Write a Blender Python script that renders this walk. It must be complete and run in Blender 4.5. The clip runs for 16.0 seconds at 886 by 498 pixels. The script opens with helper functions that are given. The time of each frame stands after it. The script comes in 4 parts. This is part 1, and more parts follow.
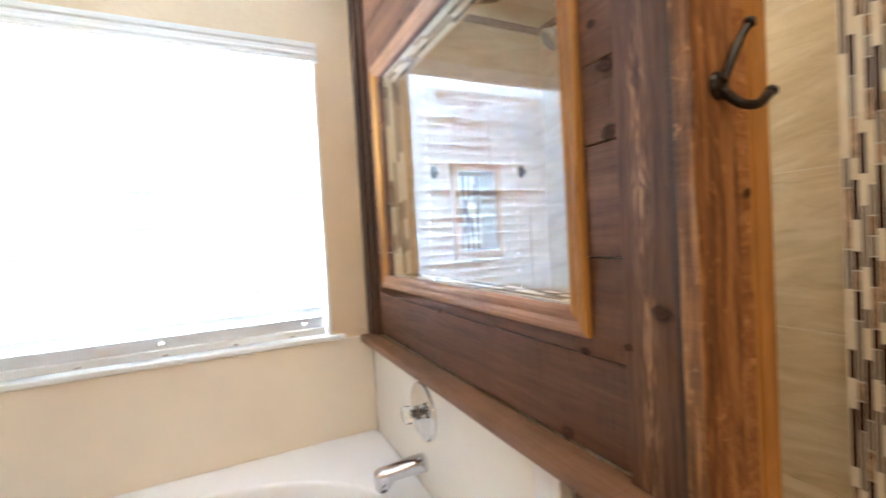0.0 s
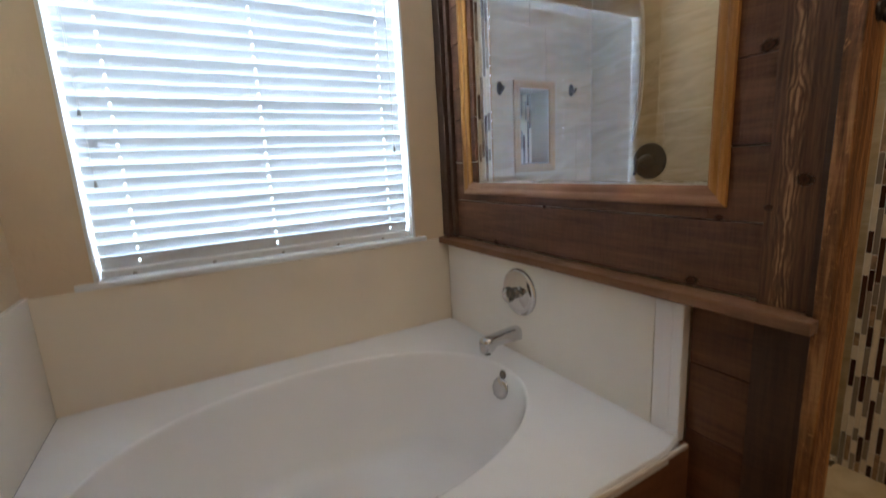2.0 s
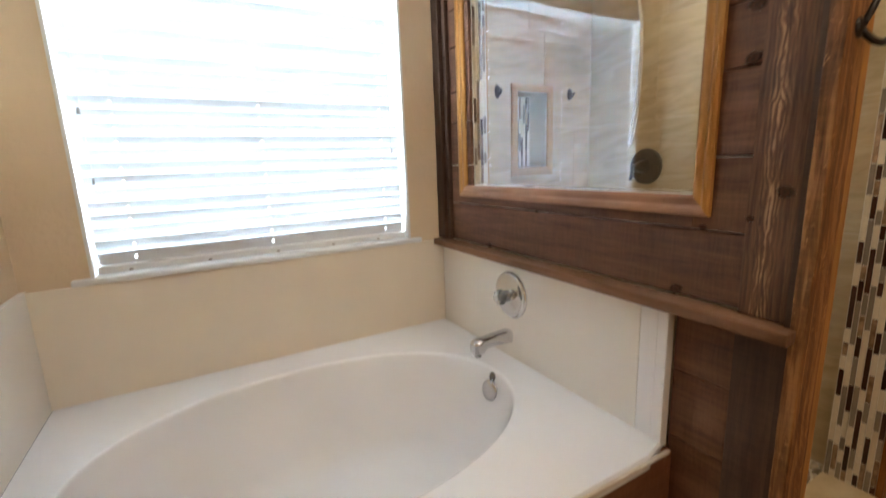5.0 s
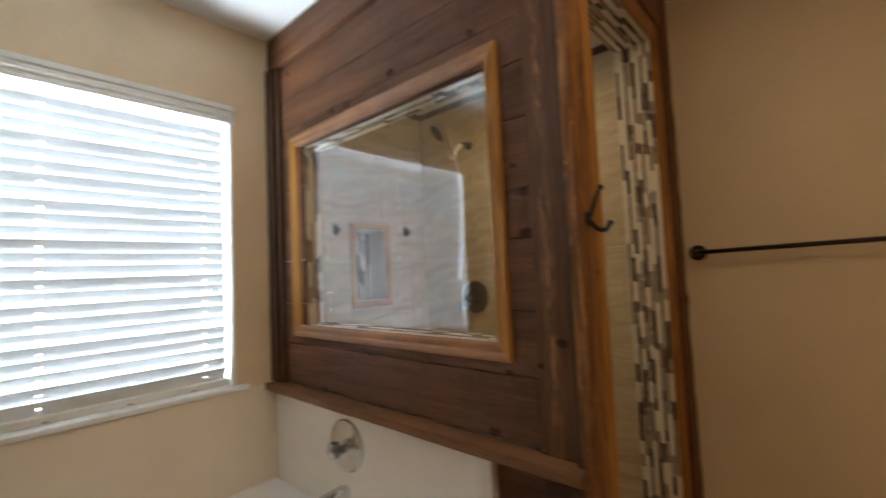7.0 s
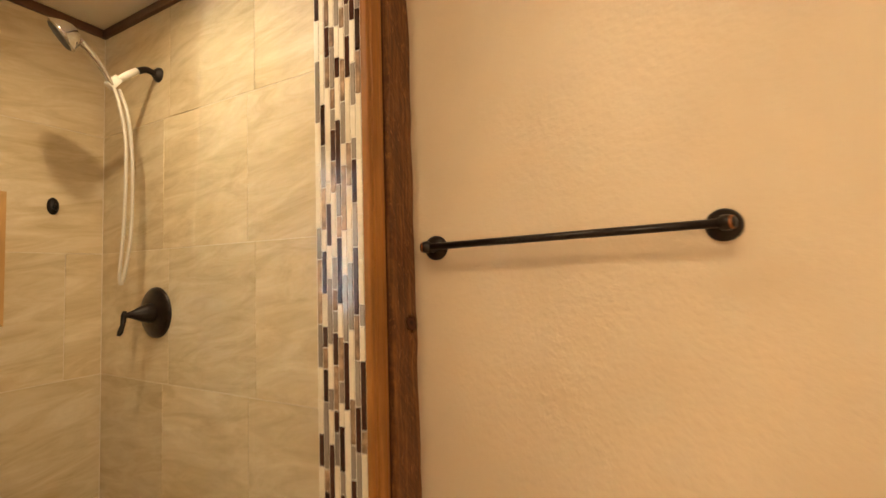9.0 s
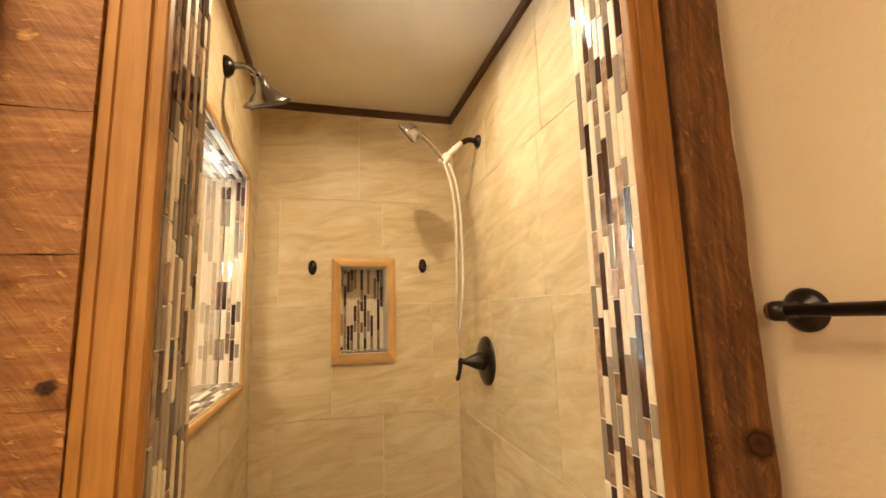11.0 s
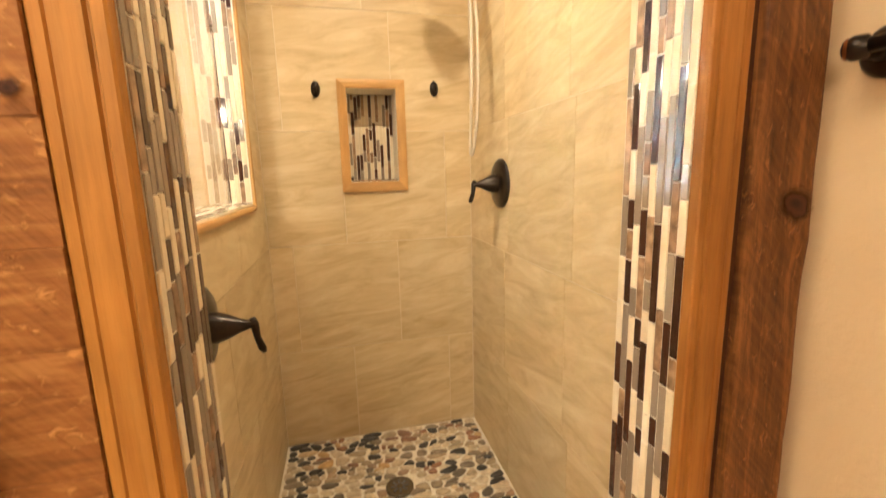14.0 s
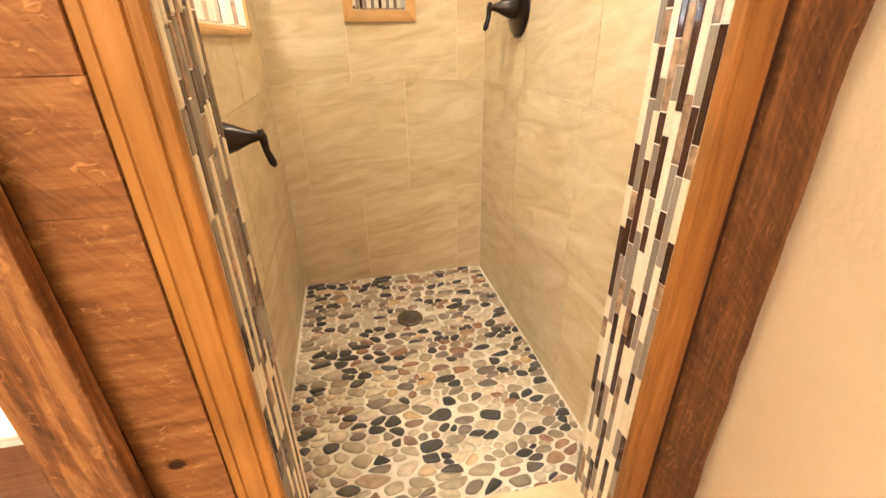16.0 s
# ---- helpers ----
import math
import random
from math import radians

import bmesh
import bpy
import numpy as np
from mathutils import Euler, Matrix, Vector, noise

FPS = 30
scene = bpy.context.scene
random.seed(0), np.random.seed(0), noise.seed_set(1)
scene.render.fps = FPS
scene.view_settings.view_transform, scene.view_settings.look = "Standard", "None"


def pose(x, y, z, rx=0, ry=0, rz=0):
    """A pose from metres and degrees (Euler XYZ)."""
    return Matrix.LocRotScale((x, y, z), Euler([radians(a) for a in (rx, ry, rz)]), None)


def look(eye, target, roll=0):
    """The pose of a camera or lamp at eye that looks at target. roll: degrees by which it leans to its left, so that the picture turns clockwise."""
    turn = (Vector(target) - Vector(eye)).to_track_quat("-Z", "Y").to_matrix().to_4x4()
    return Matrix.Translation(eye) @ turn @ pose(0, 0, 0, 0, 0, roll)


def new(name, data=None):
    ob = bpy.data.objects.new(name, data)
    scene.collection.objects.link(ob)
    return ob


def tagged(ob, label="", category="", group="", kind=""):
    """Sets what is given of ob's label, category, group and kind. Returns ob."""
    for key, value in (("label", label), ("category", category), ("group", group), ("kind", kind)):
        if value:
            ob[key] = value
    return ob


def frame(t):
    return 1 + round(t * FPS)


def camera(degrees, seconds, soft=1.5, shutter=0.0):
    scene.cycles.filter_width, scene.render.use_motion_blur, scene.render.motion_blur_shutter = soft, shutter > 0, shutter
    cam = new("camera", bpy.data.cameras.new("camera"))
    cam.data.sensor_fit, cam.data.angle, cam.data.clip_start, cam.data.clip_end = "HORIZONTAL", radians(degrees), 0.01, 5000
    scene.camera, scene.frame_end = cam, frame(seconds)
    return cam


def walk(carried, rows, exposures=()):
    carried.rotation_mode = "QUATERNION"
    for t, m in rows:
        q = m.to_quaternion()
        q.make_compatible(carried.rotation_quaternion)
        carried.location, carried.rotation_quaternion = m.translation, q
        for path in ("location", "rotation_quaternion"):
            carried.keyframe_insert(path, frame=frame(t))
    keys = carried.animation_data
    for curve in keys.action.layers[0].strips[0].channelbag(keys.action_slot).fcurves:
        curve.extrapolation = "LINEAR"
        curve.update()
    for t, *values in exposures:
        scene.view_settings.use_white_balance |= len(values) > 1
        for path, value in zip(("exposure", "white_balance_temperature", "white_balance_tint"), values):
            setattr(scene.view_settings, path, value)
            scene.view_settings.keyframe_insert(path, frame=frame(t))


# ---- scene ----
cam = camera(91.9, 16.0, shutter=0.5)
PATH = [
    (0, (0.419, 0.736, 1.309), (1.302, 2.53, 1.253), -3.3),
    (0.5, (0.333, 0.718, 1.306), (0.916, 2.631, 1.256), -1.9),
    (1, (0.145, 0.739, 1.299), (0.835, 2.615, 1.231), -2.5),
    (1.5, (-0.031, 0.758, 1.284), (0.925, 2.506, 1.109), -4.1),
    (2, (-0.084, 0.748, 1.254), (0.887, 2.455, 0.872), -3.1),
    (2.5, (-0.097, 0.739, 1.212), (0.809, 2.398, 0.558), -2.2),
    (3, (-0.114, 0.731, 1.172), (0.73, 2.331, 0.32), -2.3),
    (3.2, (-0.122, 0.729, 1.16), (0.704, 2.305, 0.248), -2.6),
    (5.3, (-0.052, 0.716, 1.298), (0.958, 2.429, 1.085), -1.9),
    (5.5, (-0.057, 0.714, 1.32), (0.991, 2.415, 1.229), -1.8),
    (6, (-0.055, 0.706, 1.368), (1.039, 2.377, 1.476), -1.2),
    (6.5, (-0.042, 0.698, 1.362), (1.135, 2.309, 1.507), -1.1),
    (7, (0.02, 0.655, 1.364), (1.508, 1.987, 1.472), -2.6),
    (7.5, (0.2, 0.606, 1.349), (1.889, 1.676, 1.393), -3.0),
    (8, (0.455, 0.56, 1.361), (2.189, 1.553, 1.45), -0.9),
    (8.5, (0.692, 0.573, 1.331), (2.536, 1.346, 1.33), -3.0),
    (9, (1.014, 0.526, 1.335), (2.787, 1.445, 1.441), -1.6),
    (9.5, (1.212, 0.589, 1.341), (2.74, 1.873, 1.463), -3.6),
    (10, (1.339, 0.602, 1.375), (2.228, 2.384, 1.554), -0.6),
    (10.2, (1.334, 0.579, 1.384), (2.025, 2.443, 1.609), -1.0),
    (12.3, (1.305, 0.593, 1.422), (1.763, 2.515, 1.729), -1.5),
    (12.5, (1.306, 0.597, 1.407), (1.762, 2.529, 1.651), -1.2),
    (13, (1.309, 0.614, 1.365), (1.756, 2.563, 1.436), -1.1),
    (13.5, (1.316, 0.627, 1.317), (1.78, 2.568, 1.182), -1.3),
    (14, (1.32, 0.636, 1.267), (1.767, 2.553, 0.915), -1.5),
    (14.5, (1.313, 0.634, 1.226), (1.738, 2.518, 0.704), -1.2),
    (15, (1.304, 0.626, 1.189), (1.713, 2.461, 0.508), -0.9),
    (15.5, (1.298, 0.619, 1.155), (1.689, 2.402, 0.336), -0.9),
    (16, (1.298, 0.614, 1.138), (1.672, 2.369, 0.255), -1.0),
]
EXPOSURES = [(0.0, 1.4, 5750, 10), (0.5, 0.85, 5600, 10), (1.0, 0.4, 5700, 10), (1.5, 0.05, 5750, 10), (2.0, -0.08, 5850, 10), (2.5, 0.03, 6050, 10), (3.2, 0.2, 6450, 10), (5.3, 0.75, 6050, 10), (5.8, 0.3, 6100, 10),
             (6.5, -0.05, 6200, 10), (7.0, 0.1, 6550, 10), (7.5, 0.7, 7200, 10), (8.0, 1.5, 7300, 10), (8.5, 1.65, 7500, 10), (9.0, 1.9, 6750, 10), (10.2, 2.15, 6750, 10),
             (12.5, 2.35, 7000, 10), (13.0, 2.35, 6900, 10), (14.0, 2.65, 6500, 10), (15.5, 3.15, 5850, 10), (16.0, 3.15, 5800, 10)]
walk(cam, [(t, look(eye, target, roll)) for t, eye, target, roll in PATH], EXPOSURES)
# ---------------------------------------------------------------- world, lights
world = bpy.data.worlds.new("World")
scene.world = world
world.use_nodes = True
sky = world.node_tree.nodes.new("ShaderNodeTexSky")
sky.sky_type = "NISHITA"
sky.sun_disc = False
sky.sun_elevation, sky.sun_rotation = radians(50), radians(200)
world.node_tree.nodes["Background"].inputs["Strength"].default_value = 0.15
world.node_tree.links.new(sky.outputs["Color"], world.node_tree.nodes["Background"].inputs["Color"])


def area_lamp(name, m, sx, sy, watts, colour, shape="RECTANGLE", spread=180):
    data = bpy.data.lights.new(name, "AREA")
    data.spread = radians(spread)
    data.shape, data.size, data.size_y, data.energy, data.color = shape, sx, sy, watts, colour
    ob = new(name, data)
    ob.matrix_world = m
    return ob


WINDOW_W, SHOWER_W, ROOM_W, FILL_W = 180.0, 2.05, 4.5, 6.0
area_lamp("window_daylight", look((0.185, 2.66, 1.5), (0.185, 0.0, 1.5)), 1.16, 1.12, WINDOW_W, (0.73, 0.88, 1.0))
area_lamp("shower_light", look((1.44, 1.71, 2.318), (1.44, 1.7101, 0.0)), 0.045, 0.045, SHOWER_W, (1.0, 0.80, 0.54), "DISK", 165)
area_lamp("room_light", look((0.66, 0.60, 2.41), (0.66, 0.6001, 0.0)), 0.80, 0.80, ROOM_W, (1.0, 0.785, 0.52), "DISK")
# added warm fill without a fixture, out of view, to lift ceiling and walls
area_lamp("unseen_fill_light", look((0.25, -1.55, 1.95), (0.25, 1.6, 2.35)), 0.7, 0.12, FILL_W, (1.0, 0.82, 0.58))

# ---------------------------------------------------------------- materials


class Nodes:
    """A small wrapper that builds one node material."""

    def __init__(self, name, rough=0.5, metal=0.0, spec=0.5):
        self.mat = bpy.data.materials.new(name)
        self.mat.use_nodes = True
        self.tree = self.mat.node_tree
        self.bsdf = self.tree.nodes["Principled BSDF"]
        self.bsdf.inputs["Roughness"].default_value = rough
        self.bsdf.inputs["Metallic"].default_value = metal
        self.bsdf.inputs["Specular IOR Level"].default_value = spec

    def add(self, kind, **values):
        node = self.tree.nodes.new(kind)
        for key, value in values.items():
            node.inputs[key.replace("_", " ")].default_value = value
        return node

    def link(self, a, b):
        self.tree.links.new(a, b)

    def coords(self, scale=(1, 1, 1), shuffle=0.0):
        tc = self.add("ShaderNodeTexCoord")
        out = tc.outputs["Object"]
        if shuffle:
            info = self.add("ShaderNodeObjectInfo")
            mul = self.add("ShaderNodeMath")
            mul.operation = "MULTIPLY"
            mul.inputs[1].default_value = shuffle
            self.link(info.outputs["Random"], mul.inputs[0])
            plus = self.add("ShaderNodeVectorMath")
            plus.operation = "ADD"
            self.link(out, plus.inputs[0])
            self.link(mul.outputs[0], plus.inputs[1])
            out = plus.outputs[0]
        mp = self.add("ShaderNodeMapping")
        mp.inputs["Scale"].default_value = scale
        self.link(out, mp.inputs["Vector"])
        return mp.outputs["Vector"]

    def slanted(self, turn, scale, shuffle=0.0):
        """Coordinates that are first turned, then stretched."""
        a = self.add("ShaderNodeMapping")
        a.inputs["Rotation"].default_value = turn
        self.link(self.coords((1, 1, 1), shuffle), a.inputs["Vector"])
        b = self.add("ShaderNodeMapping")
        b.inputs["Scale"].default_value = scale
        self.link(a.outputs[0], b.inputs["Vector"])
        return b.outputs[0]

    def noise(self, vec, scale, detail=4.0, rough=0.55, distortion=0.0):
        n = self.add("ShaderNodeTexNoise", Scale=scale, Detail=detail, Roughness=rough, Distortion=distortion)
        self.link(vec, n.inputs["Vector"])
        return n.outputs["Fac"]

    def ramp(self, fac, stops):
        r = self.add("ShaderNodeValToRGB")
        el = r.color_ramp.elements
        while len(el) < len(stops):
            el.new(0.5)
        for e, (pos, col) in zip(el, stops):
            e.position, e.color = pos, (*col, 1.0)
        self.link(fac, r.inputs["Fac"])
        return r.outputs["Color"]

    def mix(self, fac, a, b, blend="MIX"):
        m = self.add("ShaderNodeMix")
        m.data_type, m.blend_type = "RGBA", blend
        for sock, val in ((m.inputs[0], fac), (m.inputs[6], a), (m.inputs[7], b)):
            if isinstance(val, (int, float)):
                sock.default_value = val
            elif isinstance(val, tuple):
                sock.default_value = (*val, 1.0)
            else:
                self.link(val, sock)
        return m.outputs[2]

    def colour(self, sock):
        self.link(sock, self.bsdf.inputs["Base Color"])

    def bump(self, fac, strength=0.2, distance=0.002):
        b = self.add("ShaderNodeBump", Strength=strength, Distance=distance)
        self.link(fac, b.inputs["Height"])
        self.link(b.outputs["Normal"], self.bsdf.inputs["Normal"])


def grain_scale(axis, along, across):
    return tuple(along if i == axis else across for i in range(3))


def wood(name, axis, dark, mid, light, rough=0.6, saw=0.0, contrast=1.0, fine=60.0, spec=0.3):
    """Sawn wood, the grain along the axis 0, 1 or 2."""
    n = Nodes(name, rough, 0.0, spec)
    v = n.coords(grain_scale(axis, 0.07, 1.0), 37.0)
    big = n.noise(v, 14.0, 5.0, 0.6, 0.8)
    small = n.noise(v, fine * 2.2, 4.0, 0.7)
    c = n.ramp(big, [(0.28, dark), (0.5, mid), (0.72, light)])
    c2 = n.ramp(small, [(0.3, tuple(0.45 * d for d in dark)), (0.55, mid), (0.8, light)])
    c = n.mix(0.4 * contrast, c, c2)
    blotch = n.noise(n.coords((1, 1, 1), 11.0), 3.5, 3.0)
    shade = n.ramp(blotch, [(0.3, (0.68, 0.66, 0.64)), (0.7, (1.12, 1.1, 1.08))])
    c = n.mix(1.0, c, shade, "MULTIPLY")
    height = small
    if saw:
        sv = n.coords(grain_scale(axis, 1.0, 0.12), 5.0)
        marks = n.noise(sv, 150.0, 2.0, 0.6, 0.3)
        c = n.mix(0.5 * saw, c, n.ramp(marks, [(0.35, dark), (0.65, light)]))
        mixh = n.add("ShaderNodeMath")
        mixh.operation = "ADD"
        n.link(small, mixh.inputs[0])
        n.link(marks, mixh.inputs[1])
        height = mixh.outputs[0]
    n.colour(c)
    n.bump(height, 0.35, 0.0025)
    return n.mat


def rough_sawn(name, axis, dark, mid, light, streak=0.45, along=0.18, blades=0.14):
    """Rough-sawn cedar: slanting blade marks, torn golden fibres and a few deep hollows."""
    n = Nodes(name, 0.6, 0.0, 0.3)
    v = n.coords(grain_scale(axis, along, 1.0), 19.0)
    big = n.noise(n.coords((1, 1, 1), 19.0), 7.0, 4.0)
    grain = n.noise(v, 70.0, 5.0, 0.65, 0.5)
    blade = n.noise(n.slanted((0.0, radians(38), 0.0), (1.0, 0.1, 0.10), 19.0), 150.0, 2.0, 0.5)
    c = n.ramp(big, [(0.3, tuple(0.5 * (a + b) for a, b in zip(dark, mid))), (0.7, mid)])
    c = n.mix(streak, c, n.ramp(grain, [(0.32, dark), (0.5, mid), (0.66, light)]))
    c = n.mix(blades, c, n.ramp(blade, [(0.35, dark), (0.65, light)]))
    torn = n.noise(n.coords(grain_scale(axis, 0.6, 1.0), 19.0), 85.0, 3.0, 0.6, 0.6)
    mask = n.ramp(torn, [(0.60, (0, 0, 0)), (0.72, (0.7, 0.7, 0.7))])
    c = n.mix(mask, c, tuple(min(1.0, 1.2 * k) for k in light))
    n.colour(c)
    s = n.add("ShaderNodeMath")
    s.operation = "ADD"
    n.link(grain, s.inputs[0])
    n.link(blade, s.inputs[1])
    s2 = n.add("ShaderNodeMath")
    s2.operation = "ADD"
    n.link(s.outputs[0], s2.inputs[0])
    n.link(mask, s2.inputs[1])
    n.bump(s2.outputs[0], 0.5, 0.003)
    return n.mat


def burnt_wood(name, heart):
    """Brushed, flamed softwood: a dark ground and golden rings nested round the line x + y = heart."""
    n = Nodes(name, 0.55, 0.0, 0.3)

    def math_node(op, a, b=None):
        m = n.add("ShaderNodeMath")
        m.operation = op
        for k, val in enumerate((a, b)):
            if isinstance(val, (int, float)):
                m.inputs[k].default_value = val
            elif val is not None:
                n.link(val, m.inputs[k])
        return m.outputs[0]

    tc = n.add("ShaderNodeTexCoord")
    sep = n.add("ShaderNodeSeparateXYZ")
    n.link(tc.outputs["Object"], sep.inputs[0])
    across = math_node("ADD", sep.outputs[0], sep.outputs[1])
    wander = n.noise(n.coords((0.0, 0.0, 1.0)), 4.0, 2.0)
    swell = n.noise(n.coords((0.6, 0.6, 1.0)), 8.0, 2.0, 0.6, 0.5)
    line = math_node("ADD", math_node("SUBTRACT", across, heart), math_node("MULTIPLY", math_node("SUBTRACT", wander, 0.5), 0.03))
    away = math_node("ABSOLUTE", line)
    warp = n.noise(n.coords((1.0, 1.0, 0.22)), 48.0, 3.0)
    phase = math_node("ADD", math_node("MULTIPLY", away, 760.0), math_node("ADD", math_node("MULTIPLY", swell, 30.0), math_node("MULTIPLY", warp, 15.0)))
    rings = math_node("SINE", phase)
    near = math_node("SUBTRACT", 1.0, math_node("MULTIPLY", away, 44.0))
    fibre = n.noise(n.coords((1, 1, 0.04)), 170.0, 4.0)
    chips = n.ramp(n.noise(n.coords((1, 1, 0.22)), 70.0, 4.0), [(0.42, (0.08, 0.08, 0.08)), (0.56, (1, 1, 1))])
    gold = math_node("MULTIPLY", math_node("MULTIPLY", math_node("MAXIMUM", near, 0.07), chips), math_node("MULTIPLY", math_node("ADD", rings, 1.0), fibre))
    c = n.ramp(fibre, [(0.3, (0.052, 0.020, 0.009)), (0.7, (0.140, 0.056, 0.023))])
    c = n.mix(math_node("MINIMUM", math_node("MULTIPLY", gold, 0.85), 1.0), c, (0.44, 0.230, 0.100))
    n.colour(c)
    n.bump(math_node("ADD", math_node("MULTIPLY", gold, 0.8), fibre), 0.4, 0.002)
    return n.mat


def paint(name, rgb, bump=0.25, rough=0.55, scale=90.0):
    """Wall paint with a light roller and knock-down texture."""
    n = Nodes(name, rough, 0.0, 0.35)
    v = n.coords()
    blotch = n.noise(v, 2.2, 3.0)
    c = n.ramp(blotch, [(0.3, tuple(0.94 * k for k in rgb)), (0.7, tuple(min(1.0, 1.05 * k) for k in rgb))])
    n.colour(c)
    n.bump(n.noise(v, scale, 3.0, 0.6), bump, 0.003)
    return n.mat


def plain(name, rgb, rough=0.5, metal=0.0, spec=0.5, vary=0.08, scale=30.0, bump=0.0):
    n = Nodes(name, rough, metal, spec)
    f = n.noise(n.coords((1, 1, 1), 3.0), scale, 4.0)
    n.colour(n.ramp(f, [(0.3, tuple(k * (1 - vary) for k in rgb)), (0.7, tuple(min(1.0, k * (1 + vary)) for k in rgb))]))
    if bump:
        n.bump(f, bump, 0.001)
    return n.mat


def stone_tile(name, base, vein, pale):
    """Glazed porcelain with soft slanting sand-coloured veins."""
    n = Nodes(name, 0.45, 0.0, 0.4)
    veins = n.slanted((0.14, 0.14, 0.0), (0.7, 0.7, 3.0), 23.0)
    big = n.noise(veins, 5.0, 6.0, 0.62, 1.1)
    fine = n.noise(veins, 24.0, 5.0, 0.65, 0.5)
    c = n.ramp(big, [(0.3, vein), (0.5, base), (0.72, pale)])
    c = n.mix(0.20, c, n.ramp(fine, [(0.3, vein), (0.6, base), (0.8, pale)]))
    info = n.add("ShaderNodeObjectInfo")
    c = n.mix(1.0, c, n.ramp(info.outputs["Random"], [(0.0, (0.93, 0.93, 0.93)), (1.0, (1.05, 1.04, 1.03))]), "MULTIPLY")
    n.colour(c)
    n.bump(fine, 0.12, 0.002)
    return n.mat


def varied(name, stops, rough=0.25, spec=0.5, mottled=0.0):
    """A colour picked for each piece by its object's random number or, in a joined mesh, by its island."""
    n = Nodes(name, rough, 0.0, spec)
    info = n.add("ShaderNodeObjectInfo")
    geo = n.add("ShaderNodeNewGeometry")
    add = n.add("ShaderNodeMath")
    add.operation = "ADD"
    n.link(info.outputs["Random"], add.inputs[0])
    n.link(geo.outputs["Random Per Island"], add.inputs[1])
    fr = n.add("ShaderNodeMath")
    fr.operation = "FRACT"
    n.link(add.outputs[0], fr.inputs[0])
    c = n.ramp(fr.outputs[0], stops)
    f = n.noise(n.coords((1, 1, 1), 7.0), 45.0, 4.0)
    c = n.mix(1.0, c, n.ramp(f, [(0.3, (1 - mottled,) * 3), (0.7, (1 + mottled,) * 3)]), "MULTIPLY")
    n.colour(c)
    return n.mat


def knot_wood():
    """A dark cracked heart that fades through a reddish ring into the board."""
    n = Nodes("wood_knot", 0.6, 0.0, 0.2)
    tc = n.add("ShaderNodeTexCoord")
    flat = n.add("ShaderNodeMapping")
    flat.inputs["Scale"].default_value = (1.0, 1.0, 0.0)
    n.link(tc.outputs["Object"], flat.inputs["Vector"])
    far = n.add("ShaderNodeVectorMath")
    far.operation = "LENGTH"
    n.link(flat.outputs[0], far.inputs[0])
    swirl = n.noise(n.coords((1, 1, 1), 31.0), 2.2, 4.0)
    add = n.add("ShaderNodeMath")
    add.operation = "MULTIPLY_ADD"
    add.inputs[1].default_value = 0.55
    n.link(swirl, add.inputs[0])
    n.link(far.outputs["Value"], add.inputs[2])
    n.colour(n.ramp(add.outputs[0], [(0.30, (0.018, 0.006, 0.003)), (0.55, (0.065, 0.019, 0.007)), (0.68, (0.030, 0.009, 0.004)), (0.85, (0.125, 0.040, 0.013))]))
    clear = n.add("ShaderNodeBsdfTransparent")
    fade = n.add("ShaderNodeMixShader")
    n.link(n.ramp(add.outputs[0], [(0.62, (0, 0, 0)), (0.80, (0.45, 0.45, 0.45)), (1.0, (1, 1, 1))]), fade.inputs[0])
    n.link(n.bsdf.outputs[0], fade.inputs[1])
    n.link(clear.outputs[0], fade.inputs[2])
    n.link(fade.outputs[0], n.tree.nodes["Material Output"].inputs["Surface"])
    return n.mat


knot_mat = knot_wood()
barn_h = wood("barn_board", 1, (0.045, 0.017, 0.008), (0.120, 0.048, 0.022), (0.24, 0.108, 0.052), 0.6, 0.22)
barn_x = wood("barn_board_apron", 0, (0.12, 0.046, 0.021), (0.23, 0.098, 0.044), (0.32, 0.150, 0.072), 0.55, 0.2)
barn_v = wood("barn_post", 2, (0.035, 0.016, 0.009), (0.068, 0.033, 0.019), (0.12, 0.062, 0.036), 0.6, 0.3)
rough_v = rough_sawn("golden_sawn_board", 2, (0.042, 0.014, 0.004), (0.18, 0.068, 0.019), (0.42, 0.195, 0.064), 0.8, 0.07, 0.1)
rough_x = rough_sawn("rough_sawn_block", 0, (0.110, 0.037, 0.009), (0.275, 0.107, 0.028), (0.48, 0.235, 0.080), 0.5, 0.14, 0.12)
pine_v = wood("pine_upright", 2, (0.29, 0.115, 0.022), (0.43, 0.195, 0.042), (0.53, 0.275, 0.074), 0.5, 0.0, 0.75, 40.0, 0.25)
pine_dark = wood("darker_pine_upright", 2, (0.20, 0.072, 0.015), (0.32, 0.130, 0.028), (0.43, 0.200, 0.052), 0.5, 0.0, 0.9, 40.0, 0.25)
pine_h = wood("pine_level", 1, (0.24, 0.100, 0.040), (0.35, 0.162, 0.072), (0.45, 0.245, 0.125), 0.42, 0.0, 0.6, 40.0, 0.4)
pine_fx = wood("pine_frame_level", 0, (0.48, 0.26, 0.085), (0.58, 0.34, 0.125), (0.66, 0.42, 0.18), 0.4, 0.0, 0.4, 40.0, 0.4)
pine_fz = wood("pine_frame_upright", 2, (0.48, 0.26, 0.085), (0.58, 0.34, 0.125), (0.66, 0.42, 0.18), 0.4, 0.0, 0.4, 40.0, 0.4)
pine_fy = wood("pine_frame_deep", 1, (0.48, 0.26, 0.085), (0.58, 0.34, 0.125), (0.66, 0.42, 0.18), 0.4, 0.0, 0.4, 40.0, 0.4)
